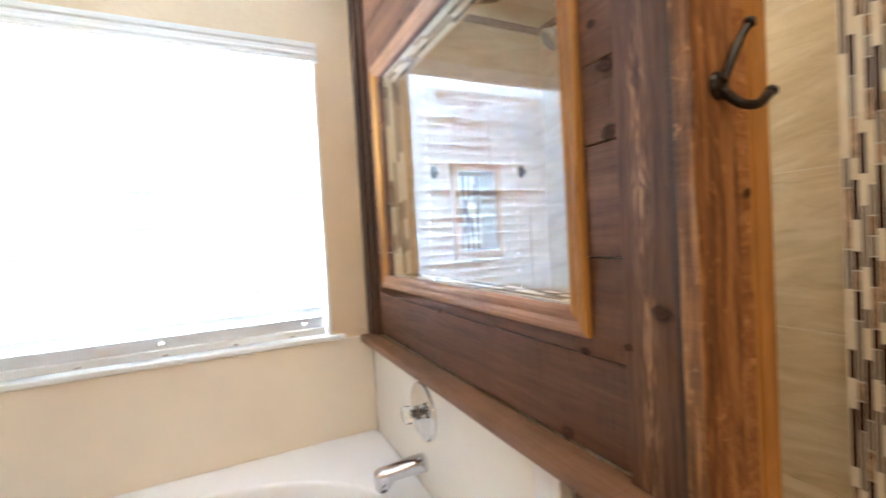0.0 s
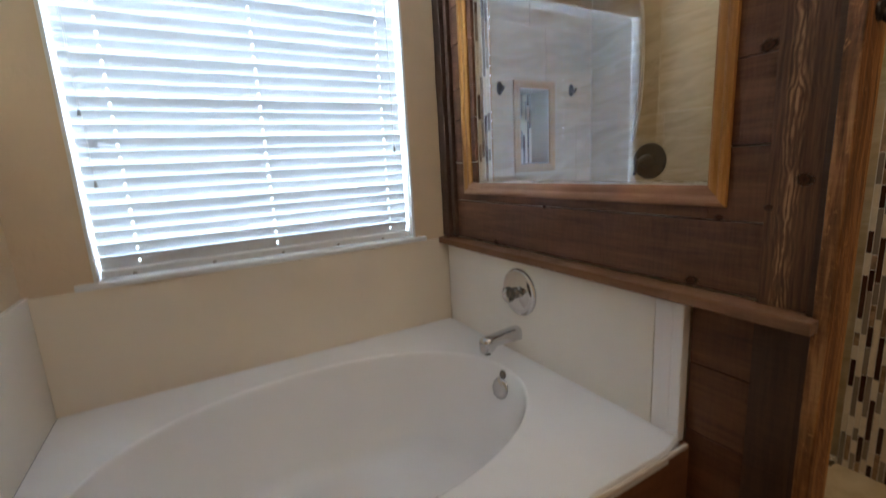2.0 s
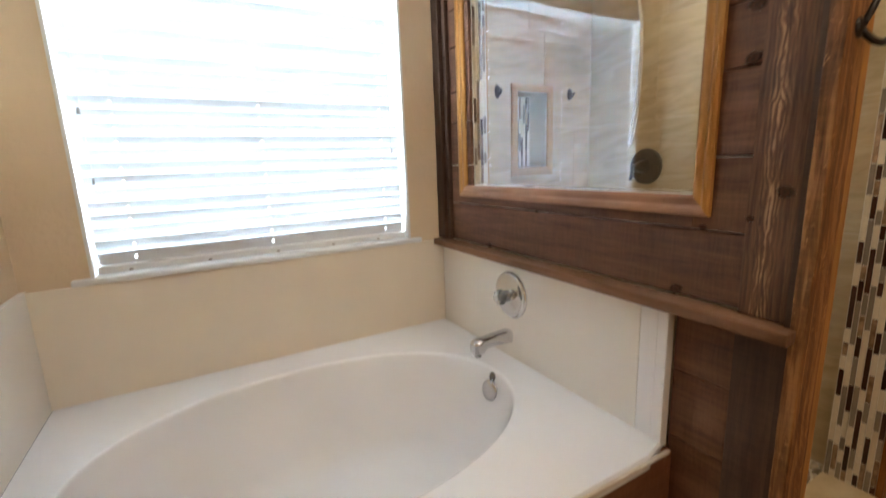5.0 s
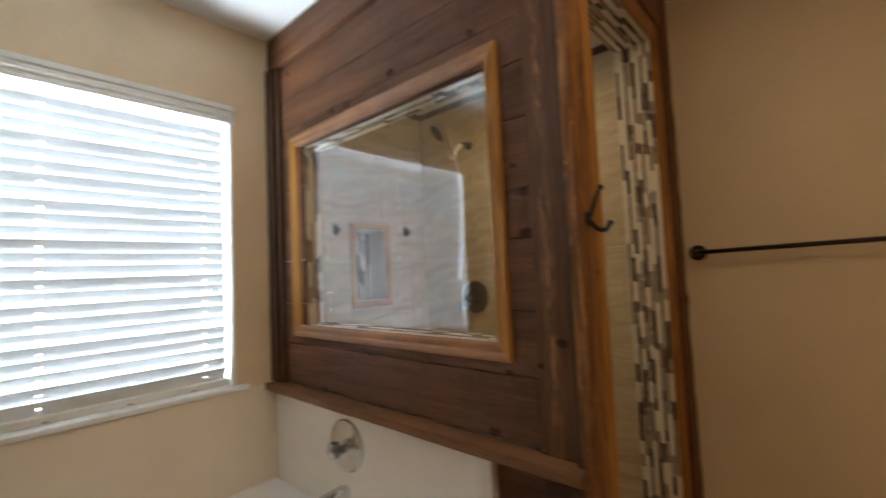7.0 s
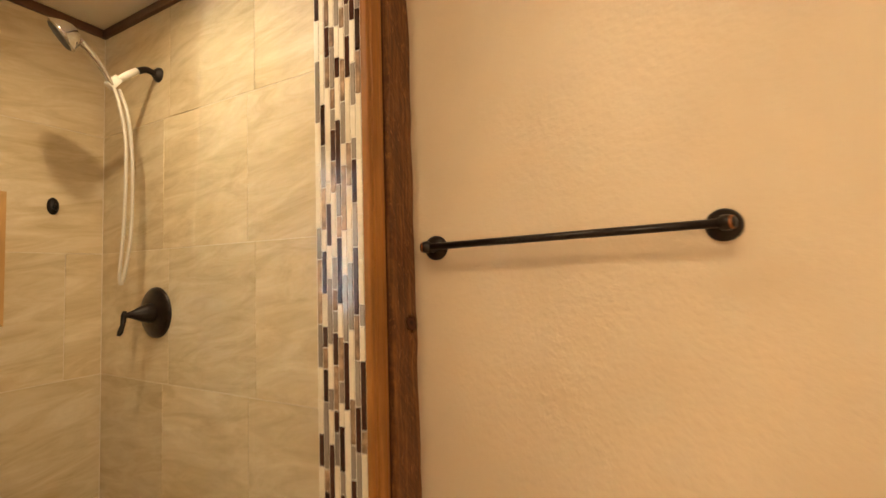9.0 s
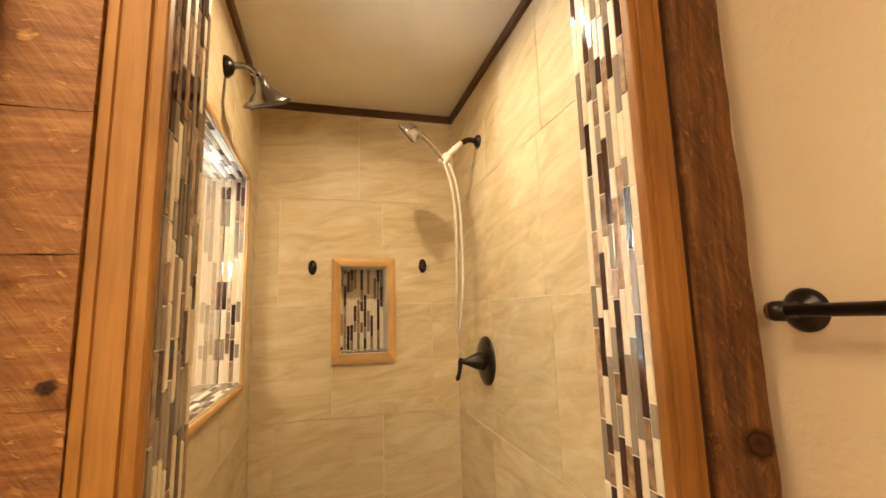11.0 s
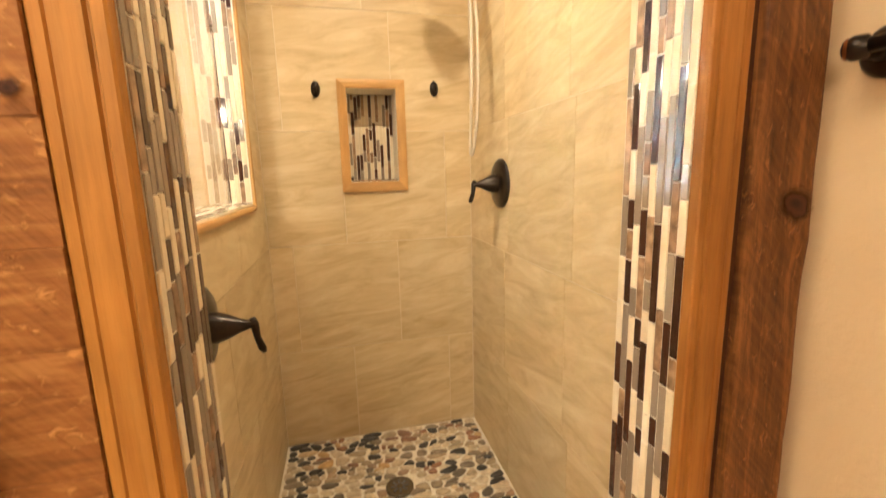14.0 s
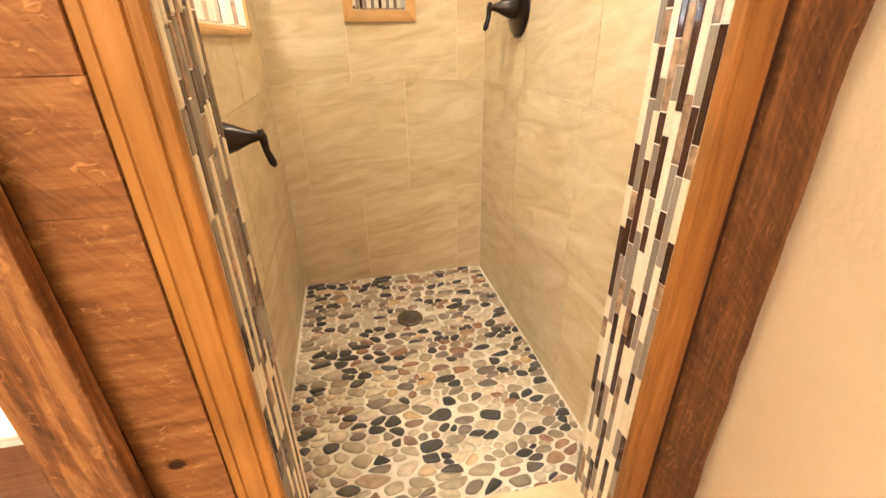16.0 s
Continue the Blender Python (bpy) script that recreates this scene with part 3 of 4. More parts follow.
tb = bmesh.new()
loops = [[(*edge_point(k), 0.492) for k in range(SEG)], [(*edge_point(k), TZ - 0.006) for k in range(SEG)]]
inner = []
for k in range(SEG):
    x, y = edge_point(k)
    inner.append((x + (CX - x) * 0.008, y + (CY - y) * 0.008, TZ))
loops.append(inner)
loops.append(oval(TA + 0.035, TB + 0.030, TZ))
loops += [oval(TA + 0.006, TB + 0.006, TZ), oval(TA, TB, TZ - 0.004), oval(TA - 0.005, TB - 0.005, TZ - 0.013), oval(TA - 0.022, TB - 0.020, TZ - 0.08),
          oval(TA - 0.07, TB - 0.055, TZ - 0.20), oval(TA - 0.125, TB - 0.085, TZ - 0.31), oval(TA - 0.175, TB - 0.12, TZ - 0.355),
          oval(TA - 0.25, TB - 0.17, TZ - 0.375), oval(0.18, 0.08, TZ - 0.38)]
rows = [[tb.verts.new(p) for p in lp] for lp in loops]
for depth, (a, b) in enumerate(zip(rows, rows[1:])):
    for k in range(SEG):
        f = tb.faces.new((a[k], a[(k + 1) % SEG], b[(k + 1) % SEG], b[k]))
        f.smooth = depth >= 4
tb.faces.new(rows[-1])
bmesh.ops.recalc_face_normals(tb, faces=tb.faces)
shell = part("shell", tb, acrylic, tub)
part("lip", boxes((TX0, TY0 - 0.008, 0.512, TX1, TY0 + 0.002, TZ - 0.007), bevel=0.003), plain("almond_edge", (0.72, 0.62, 0.52), 0.35), tub, "thin almond front edge")
part("overflow_plate", lathe([(0.0, 0.010), (0.026, 0.009), (0.037, 0.005), (0.039, 0.0)], aim((0.772, 1.890, 0.458), (-1, -0.08, 0.28))), chrome, tub, "round chrome overflow plate", True)
part("trip_lever", lathe([(0.0, 0.006), (0.012, 0.005), (0.016, 0.0)], aim((0.786, 1.892, 0.506), (-1, -0.1, 0.22))), nickel, tub, "small dark screw cover", True)
part("drain", lathe([(0.0, 0.002), (0.028, 0.002), (0.034, 0.0)], Matrix.Translation((0.50, 1.86, 0.1515))), chrome, tub)

apron = thing("tub_apron", (0.18, 1.32, 0.0), "reddish-brown stained plank apron under the bathtub", "apron")
for k, (a, b) in enumerate(((0.0, 0.168), (0.171, 0.339), (0.342, 0.510))):
    part("plank", rough_board(TX0, 1.306, a, 0.938, 1.326, b, 0, 0.0012, 0.2, 0.002, k), barn_x, apron)
for k, (x, z) in enumerate(((0.74, 0.42), (0.30, 0.25), (0.56, 0.10))):
    knot(apron, (x, 1.306, z), (0, -1, 0), 0.014, 40 + k)

# tub tap
VALVE = (0.918, 1.947, 0.777)
tap = thing("tub_valve", VALVE, "round chrome tub valve plate with a clear acrylic knob", "tap")
part("escutcheon", lathe([(0.090, 0.0), (0.090, 0.004), (0.087, 0.009), (0.080, 0.0125), (0.074, 0.0115), (0.060, 0.013), (0.036, 0.019), (0.024, 0.022), (0.0, 0.022)], aim(VALVE, (-1, 0, 0)), 48), chrome, tap, "", True)
part("stem", lathe([(0.022, 0.020), (0.021, 0.026), (0.013, 0.028), (0.012, 0.046), (0.0, 0.046)], aim(VALVE, (-1, 0, 0)), 24), nickel, tap, "dark metal stem", True)
knob_bm = lathe([(0.0, 0.040), (0.020, 0.040), (0.027, 0.045), (0.029, 0.055), (0.026, 0.066), (0.018, 0.071), (0.0, 0.072)], None, 32)
for v in knob_bm.verts:
    if v.co.xy.length > 0.022:
        v.co.xy *= 1.0 + 0.05 * math.cos(8 * math.atan2(v.co.y, v.co.x))
knob_bm.transform(aim(VALVE, (-1, 0, 0)))
part("knob", knob_bm, glass_mat, tap, "clear fluted acrylic knob", True)
part("knob_cap", lathe([(0.0, 0.0735), (0.009, 0.073), (0.011, 0.0715)], aim(VALVE, (-1, 0, 0)), 20), chrome, tap, "small chrome cap", True)
spout = thing("tub_spout", (0.918, 1.965, 0.61), "chrome tub spout with a square down-turned end", "spout")
sp = bmesh.new()
rings = []
for x, z, w, up, down in ((0.920, 0.610, 0.0265, 0.0260, 0.0280), (0.905, 0.610, 0.0265, 0.0260, 0.0280), (0.860, 0.606, 0.0250, 0.0240, 0.0250), (0.815, 0.601, 0.0235, 0.0220, 0.0230),
                          (0.800, 0.600, 0.0235, 0.0215, 0.0430), (0.775, 0.597, 0.0230, 0.0205, 0.0420), (0.764, 0.594, 0.0205, 0.0150, 0.0380), (0.761, 0.590, 0.0150, 0.0060, 0.0290)):
    ring = []
    for k in range(24):
        a = 2 * math.pi * k / 24
        c, d = math.cos(a), math.sin(a)
        c, d = math.copysign(abs(c) ** 0.72, c), math.copysign(abs(d) ** 0.72, d)
        ring.append(sp.verts.new((x, 1.965 + (0.918 - x) * 0.12 + w * c, z + (up if d > 0 else down) * d)))
    rings.append(ring)
for a, b in zip(rings, rings[1:]):
    for k in range(24):
        sp.faces.new((a[k], a[(k + 1) % 24], b[(k + 1) % 24], b[k]))
sp.faces.new(rings[0][::-1])
sp.faces.new(rings[-1])
bmesh.ops.recalc_face_normals(sp, faces=sp.faces)
part("body", sp, chrome, spout, "", True)
part("outlet", lathe([(0.0135, 0.0), (0.0135, -0.006), (0.010, -0.006), (0.010, 0.0)], Matrix.Translation((0.784, 1.981, 0.5575))), nickel, spout, "dark outlet ring", True)

# ---------------------------------------------------------------- partition woodwork
cladding = thing("board_cladding", (0.95, 1.8, 0.95), "dark weathered barn-wood boards with knots, laid level on the partition", "cladding", kind="structure")
FRAME_OUT = (1.258, 2.318, 1.130, 1.960)
seams = [0.932, 1.098, 1.262, 1.440, 1.566, 1.742, 1.885, 2.004, 2.134, 2.290]
for k, (a, b) in enumerate(zip(seams, seams[1:])):
    for j, (u, v, p, q) in enumerate(holed(1.180, 2.474, a + 0.0012, b - 0.0012, [PEEK] if a < PEEK[3] and b > PEEK[2] else [])):
        part("board", rough_board(0.940 + 0.0015 * math.sin(k * 2.1), u, p, 0.957, v, q, 1, 0.001, 0.15, 0.0025, 7 * k + j), barn_h, cladding)
for k, (a, b) in enumerate(((0.0, 0.17), (0.172, 0.36), (0.362, 0.55), (0.552, 0.735), (0.737, 0.902))):
    part("board", rough_board(0.940, 1.180, a, 0.957, 1.320, b, 1, 0.001, 0.1, 0.0025, 90 + k), barn_h, cladding)
part("plinth_board", boxes((0.941, 1.338, 0.0, 0.957, 2.47, 0.51)), barn_h, cladding)
for k, (y, z, s) in enumerate(((1.201, 1.452, 0.012), (1.204, 1.553, 0.012), (1.326, 0.945, 0.012), (2.110, 0.942, 0.010), (1.341, 2.015, 0.010), (1.673, 2.022, 0.013), (1.909, 1.983, 0.009),
                               (2.003, 1.988, 0.010), (2.324, 2.243, 0.009), (1.229, 1.624, 0.007), (1.273, 1.105, 0.007), (1.833, 1.098, 0.006), (1.256, 0.30, 0.015), (1.29, 0.24, 0.009))):
    knot(cladding, (0.9392, y, z), (-1, 0, 0), s, k)
trims = thing("partition_trim", (0.94, 1.8, 2.3), "dark-stained timber edging at the top and corner of the partition", "trim", kind="structure")
part("top_board", rough_board(0.918, 1.06, 2.292, 0.957, 2.474, 2.438, 1, 0.002, 0.1, 0.004, 3), barn_h, trims)
part("corner_strip", rough_board(0.905, 2.415, 0.932, 0.940, 2.474, 2.292, 2, 0.003, 0.08, 0.004, 4), barn_v, trims)
part("corner_fillet", rough_board(0.922, 2.388, 0.932, 0.940, 2.413, 2.292, 2, 0.002, 0.08, 0.003, 5), barn_v, trims)
corner = thing("corner_board", (0.95, 1.11, 0.0), "flamed softwood corner board with golden rings", "board", kind="structure")
part("face_board", rough_board(0.922, 1.086, 0.931, 0.957, 1.178, 2.292, 2, 0.0015, 0.12, 0.003, 6), burnt, corner)
# below the ledge the shade is put into the colour: dark, no golden rings
part("lower_board", rough_board(0.922, 1.086, 0.0, 0.957, 1.178, 0.903, 2, 0.0015, 0.12, 0.003, 9), barn_v, corner, "lower board, coloured dark for the shade under the shelf")
part("edge_board", rough_board(0.900, 1.047, 0.0, 0.981, 1.074, 2.292, 2, 0.002, 0.06, 0.003, 8), rough_v, corner)
part("edge_strip", boxes((0.905, 1.0745, 0.0, 0.957, 1.084, 2.29)), barn_v, corner)
knot(corner, (0.9212, 1.114, 1.192), (-1, 0, 0), 0.011, 60)
knot(corner, (0.9212, 1.170, 1.135), (-1, 0, 0), 0.006, 61)
for k, (y, z) in enumerate(((2.401, 1.712), (2.410, 2.030))):
    knot(trims, (0.9210 if k == 0 else 0.904, y, z), (-1, 0, 0), 0.006, 62 + k)
# dark filler standing in for the shaded step behind the corner board
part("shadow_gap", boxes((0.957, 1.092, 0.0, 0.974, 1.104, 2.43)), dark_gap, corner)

end = thing("end_cladding", (1.04, 1.09, 0.0), "short rough-sawn cedar blocks stacked on the partition's end", "cladding", kind="structure")
z, k = 0.0, 0
rnd = random.Random(5)
while z < 2.42:
    h = rnd.uniform(0.095, 0.165)
    top = min(z + h, 2.43)
    part("block", rough_board(0.974, 1.084 + rnd.uniform(-0.0012, 0.0022), z + 0.0001, 1.074, 1.104, top - 0.0001, 0, 0.0018, 0.02, 0.0007, 200 + k), rough_x, end)
    z, k = top, k + 1
knot(end, (1.058, 1.0815, 1.345), (0, -1, 0), 0.007, 70)
knot(end, (1.02, 1.0815, 0.62), (0, -1, 0), 0.008, 71)

shelf = thing("ledge_shelf", (0.9, 1.8, 0.93), "narrow stained pine ledge above the bathtub panels", "shelf")
part("board", rough_board(0.868, 1.062, 0.904, 0.940, 2.458, 0.931, 1, 0.0015, 0.12, 0.004, 12), shelf_y, shelf)

# glazed opening in the partition
peek = thing("window_2", (0.95, 1.77, 1.17), "fixed glass pane in a pine frame between bathtub and shower", "window", kind="structure")
fo, fi = FRAME_OUT, (1.300, 2.262, 1.178, 1.912)


def mitred(depths, o, i, plane, axis):
    """Four mitred rails round an opening; plane(u, w, d) gives the place. The rails' cross-section steps through depths."""
    out = []
    cuts = [j / (len(depths) - 1) for j in range(len(depths))]
    corners = lambda f: [(o[0] + (i[0] - o[0]) * f, o[2] + (i[2] - o[2]) * f), (o[1] + (i[1] - o[1]) * f, o[2] + (i[2] - o[2]) * f),
                         (o[1] + (i[1] - o[1]) * f, o[3] + (i[3] - o[3]) * f), (o[0] + (i[0] - o[0]) * f, o[3] + (i[3] - o[3]) * f)]
    for side in range(4):
        bm = bmesh.new()
        ends = []
        for s in (side, (side + 1) % 4):
            ring = [bm.verts.new(plane(*corners(f)[s], d)) for f, d in zip(cuts, depths)]
            ring += [bm.verts.new(plane(*corners(1.0)[s], 0.0)), bm.verts.new(plane(*corners(0.0)[s], 0.0))]
            ends.append(ring)
        m = len(ends[0])
        for k in range(m):
            bm.faces.new((ends[0][k], ends[0][(k + 1) % m], ends[1][(k + 1) % m], ends[1][k]))
        bm.faces.new(ends[0])
        bm.faces.new(ends[1][::-1])
        bmesh.ops.recalc_face_normals(bm, faces=bm.faces)
        out.append(bm)
    return out


MOULD = (0.010, 0.013, 0.013, 0.009, 0.011, 0.011, 0.006)
for k, bm in enumerate(mitred(MOULD, fo, fi, lambda u, w, d: (0.9395 - d, u, w), 0)):
    part("rail" if k % 2 == 0 else "stile", bm, pine_h if k % 2 == 0 else pine_v, peek)
pane2 = part("pane", boxes((0.950, PEEK[0] + 0.003, PEEK[2] + 0.003, 0.955, PEEK[1] - 0.003, PEEK[3] - 0.003)), shiny_glass, peek)
pane2.visible_shadow = False
for k, bm in enumerate(mitred((0.008, 0.010, 0.010, 0.007), (PEEK[0] - 0.008, PEEK[1] + 0.014, PEEK[2] - 0.022, PEEK[3] + 0.014), (PEEK[0] + 0.004, PEEK[1] - 0.004, PEEK[2] - 0.003, PEEK[3] - 0.003), lambda u, w, d: (SX0 + d, u, w), 0)):
    part("rail" if k % 2 == 0 else "stile", bm, pine_fy if k % 2 == 0 else pine_fz, peek)

# ---------------------------------------------------------------- shower entrance
casing = thing("entrance_casing", (1.45, 1.09, 0.0), "honey-stained pine casing with grooves round the shower entrance", "casing", kind="structure")


CASING = ((0.0, 0.000), (0.0, 0.015), (0.04, 0.017), (0.20, 0.017), (0.23, 0.0145), (0.26, 0.0145), (0.29, 0.019), (0.71, 0.019), (0.74, 0.0145), (0.77, 0.0145), (0.80, 0.017), (0.96, 0.017), (1.0, 0.015), (1.0, 0.000))


def casing_board(x0, x1, z0, z1, level=False):
    """One length of casing, its grooved profile drawn out between its ends."""
    bm = bmesh.new()
    ends = []
    for e in (0, 1):
        if level:
            ends.append([bm.verts.new((x1 if e else x0, 1.104 - d, z0 + (z1 - z0) * f)) for f, d in CASING])
        else:
            ends.append([bm.verts.new((x0 + (x1 - x0) * f, 1.104 - d, z1 if e else z0)) for f, d in CASING])
    m = len(CASING)
    for k in range(m):
        bm.faces.new((ends[0][k], ends[0][(k + 1) % m], ends[1][(k + 1) % m], ends[1][k]))
    bm.faces.new(ends[0])
    bm.faces.new(ends[1][::-1])
    bmesh.ops.recalc_face_normals(bm, faces=bm.faces)
    return bm


part("casing_side", casing_board(1.075, 1.136, 0.0, DOOR[3] + 0.06), pine_v, casing)
part("casing_side", casing_board(1.757, 1.816, 0.0, DOOR[3] + 0.06), pine_dark, casing, "darker reddish pine side")
part("casing_head", casing_board(1.137, 1.756, DOOR[3], DOOR[3] + 0.06, True), wood("pine_head", 0, (0.30, 0.125, 0.040), (0.43, 0.195, 0.065), (0.52, 0.26, 0.10), 0.4), casing)
def live_edge(bm):
    """Lets the post's outer edge wander and widen towards the floor."""
    for v in bm.verts:
        if v.co.x > 1.88:
            v.co.x += 0.012 * (1.3 - v.co.z) + 0.005 * noise.noise(Vector((3.1, 0.0, v.co.z * 9.0)))
            v.co.x = min(v.co.x, 1.9645)
    return bm


rustic = thing("rustic_post", (1.87, 1.09, 0.0), "dark rustic timber post with a live edge and a knot", "post", kind="structure")
part("timber", live_edge(rough_board(1.826, 1.076, 0.0, 1.925, 1.112, 2.43, 2, 0.004, 0.05, 0.005, 31)), post_v, rustic)
# dark strip drawn in place of the shade between casing and post
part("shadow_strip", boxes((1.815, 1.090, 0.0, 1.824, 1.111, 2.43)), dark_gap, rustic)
knot(rustic, (1.893, 1.0735, 1.214), (0, -1, 0), 0.021, 80)
part("head_timber", rough_board(1.00, 1.076, DOOR[3] + 0.062, 1.815, 1.104, 2.43, 0, 0.003, 0.1, 0.004, 33), wood("rustic_head", 0, (0.10, 0.036, 0.012), (0.20, 0.078, 0.026), (0.30, 0.13, 0.046), 0.55, 0.5), rustic)

crown = thing("shower_crown", (1.45, 1.8, 2.31), "dark brown wood moulding along the top of the shower tiles", "trim", kind="structure")
part("rail_back", boxes((SX0 + 0.014, SY1 - 0.014, TILE_TOP, SX1 - 0.014, 2.475, SHOWER_CEIL - 0.001), bevel=0.003), crown_x, crown)
part("rail_west", boxes((1.012, 1.237, TILE_TOP, SX0 + 0.013, 2.475, SHOWER_CEIL - 0.001), bevel=0.003), crown_y, crown)
part("rail_east", boxes((SX1 - 0.013, 1.237, TILE_TOP, 1.886, 2.475, SHOWER_CEIL - 0.001), bevel=0.003), crown_y, crown)

# niche frame
niche = thing("wall_niche", (1.456, 2.455, 1.2), "pine-framed recessed shower niche lined with mosaic", "niche", kind="structure")
for k, bm in enumerate(mitred((0.010, 0.012, 0.012, 0.010), (1.330, 1.599, 1.197, 1.640), (1.366, 1.563, 1.236, 1.606), lambda u, w, d: (u, SY1 - d, w), 1)):
    part("rail" if k % 2 == 0 else "stile", bm, pine_fx if k % 2 == 0 else pine_fz, niche)
nx0, nx1, nz0, nz1 = NICHE
part("lining", boxes((nx0, 2.464, nz0, nx0 + 0.004, 2.597, nz1), (nx1 - 0.004, 2.464, nz0, nx1, 2.597, nz1), (nx0 + 0.004, 2.464, nz1 - 0.004, nx1 - 0.004, 2.597, nz1),
                     (nx0 + 0.004, 2.464, nz0, nx1 - 0.004, 2.597, nz0 + 0.004), (nx0, 2.597, nz0, nx1, 2.603, nz1)), pale_grout, niche)

# ---------------------------------------------------------------- fittings


def lever_valve(place, way, label):
    """A dark bronze shower valve: round plate, cone and a lever hanging from its tip."""
    v = thing("shower_valve", place, label, "shower valve", "shower valves")
    w = Vector(way)
    p = Vector(place)
    part("plate", lathe([(0.088, 0.0), (0.087, 0.006), (0.078, 0.012), (0.05, 0.016), (0.036, 0.018), (0.0, 0.018)], aim(p, way), 40), bronze, v, "", True)
    part("cone", lathe([(0.034, 0.016), (0.033, 0.030), (0.026, 0.050), (0.014, 0.075), (0.009, 0.092), (0.010, 0.104), (0.0, 0.106)], aim(p, way)), bronze, v, "", True)
    tip = p + w * 0.098
    part("lever", tube([tip + Vector((0, 0, 0.014)), tip + w * 0.003, tip + w * 0.006 + Vector((0, 0, -0.03)), tip + w * 0.014 + Vector((0, 0, -0.055)), tip + w * 0.018 + Vector((0, 0, -0.064))],
                       [0.006, 0.009, 0.007, 0.0085, 0.005], 12), bronze, v, "worn bronze lever", True)
    return v


lever_valve((SX1, 2.095, 1.222), (-1, 0, 0), "oil-rubbed bronze lever valve on the sand tiles")
lever_valve((SX0, 1.570, 0.962), (1, 0, 0), "oil-rubbed bronze lever valve below the glazed opening")

fixed = thing("fixed_shower_head", (SX0, 1.83, 2.11), "dark nickel bell-shaped shower head on a bent arm", "shower head")
part("flange", lathe([(0.031, 0.0), (0.030, 0.008), (0.020, 0.020), (0.012, 0.024)], aim((SX0, 1.83, 2.11), (1, 0, 0))), bronze, fixed, "", True)
part("arm", tube(bend([(1.03, 1.83, 2.11), (1.060, 1.828, 2.116), (1.092, 1.815, 2.102), (1.118, 1.796, 2.072)], 6), 0.0105), nickel, fixed, "", True)
part("head", lathe([(0.0, 0.045), (0.014, 0.042), (0.018, 0.020), (0.028, 0.004), (0.056, -0.020), (0.067, -0.028), (0.066, -0.035), (0.054, -0.038), (0.0, -0.037)],
                   aim((1.130, 1.815, 2.037), (-0.29, -0.51, 0.96)), 36), nickel, fixed, "", True)
part("nozzle_face", lathe([(0.052, -0.0385), (0.048, -0.042), (0.0, -0.041)], aim((1.130, 1.815, 2.037), (-0.29, -0.51, 0.96))), rubber, fixed, "", True)

hand = thing("handheld_shower", (SX1, 2.09, 2.06), "chrome handheld shower in a white holder with white hose", "shower head")
part("flange", lathe([(0.026, 0.0), (0.025, 0.008), (0.014, 0.018)], aim((SX1, 2.09, 2.06), (-1, 0, 0))), bronze, hand, "", True)
part("arm", tube(bend([(1.866, 2.09, 2.06), (1.835, 2.09, 2.062), (1.805, 2.09, 2.045)], 6), 0.011), bronze, hand, "", True)
part("coupling", tube([(1.806, 2.09, 2.046), (1.780, 2.09, 2.022), (1.748, 2.09, 1.992)], [0.011, 0.0125, 0.010], 16), white_plastic, hand, "", True)
hold = part("holder", boxes((-0.014, -0.013, -0.022, 0.014, 0.013, 0.022), bevel=0.005), white_plastic, hand)
hold.matrix_parent_inverse = hand.matrix_world.inverted()
hold.matrix_basis = pose(1.735, 2.088, 1.978, 0, 35, 0)
part("handle", tube(bend([(1.728, 2.082, 1.965), (1.702, 2.076, 2.000), (1.668, 2.068, 2.035), (1.630, 2.060, 2.062)], 6), [0.008] * 6 + [0.009] * 6 + [0.011] * 7), chrome, hand, "", True)
part("spray_head", lathe([(0.0, 0.028), (0.018, 0.026), (0.034, 0.012), (0.046, -0.008), (0.049, -0.016), (0.043, -0.020), (0.0, -0.020)], aim((1.600, 2.056, 2.066), (0.75, -0.40, 0.65)), 30), chrome, hand, "", True)
part("spray_face", lathe([(0.043, -0.0205), (0.038, -0.024), (0.0, -0.024)], aim((1.600, 2.056, 2.066), (0.75, -0.40, 0.65))), rubber, hand, "", True)
part("hose", tube(bend([(1.752, 2.088, 1.962), (1.778, 2.086, 1.88), (1.794, 2.088, 1.72), (1.796, 2.096, 1.50), (1.788, 2.112, 1.37), (1.781, 2.122, 1.325), (1.774, 2.118, 1.36),
                        (1.774, 2.094, 1.53), (1.768, 2.076, 1.78), (1.746, 2.076, 1.91), (1.732, 2.082, 1.965)], 8), 0.0052, 10), hose_mat, hand, "white plastic hose", True)


def robe_knob(x, z):
    """A small oval bronze wall hook."""
    h = thing("wall_hook", (x, SY1, z), "small oval dark bronze wall hook on the tiles", "hook", "hooks beside the niche")
    p = lathe([(0.0, 0.012), (0.010, 0.011), (0.016, 0.006), (0.018, 0.0)], None, 20)
    for v in p.verts:
        v.co.y *= 1.75
    p.transform(aim((x, SY1, z), (0, -1, 0)))
    part("plate", p, bronze, h, "", True)
    part("prong", tube(bend([(x, SY1 - 0.008, z - 0.004), (x, SY1 - 0.022, z - 0.012), (x, SY1 - 0.030, z - 0.006), (x, SY1 - 0.032, z + 0.006)], 4), 0.005), bronze, h, "", True)


robe_knob(1.250, 1.600)
robe_knob(1.724, 1.608)

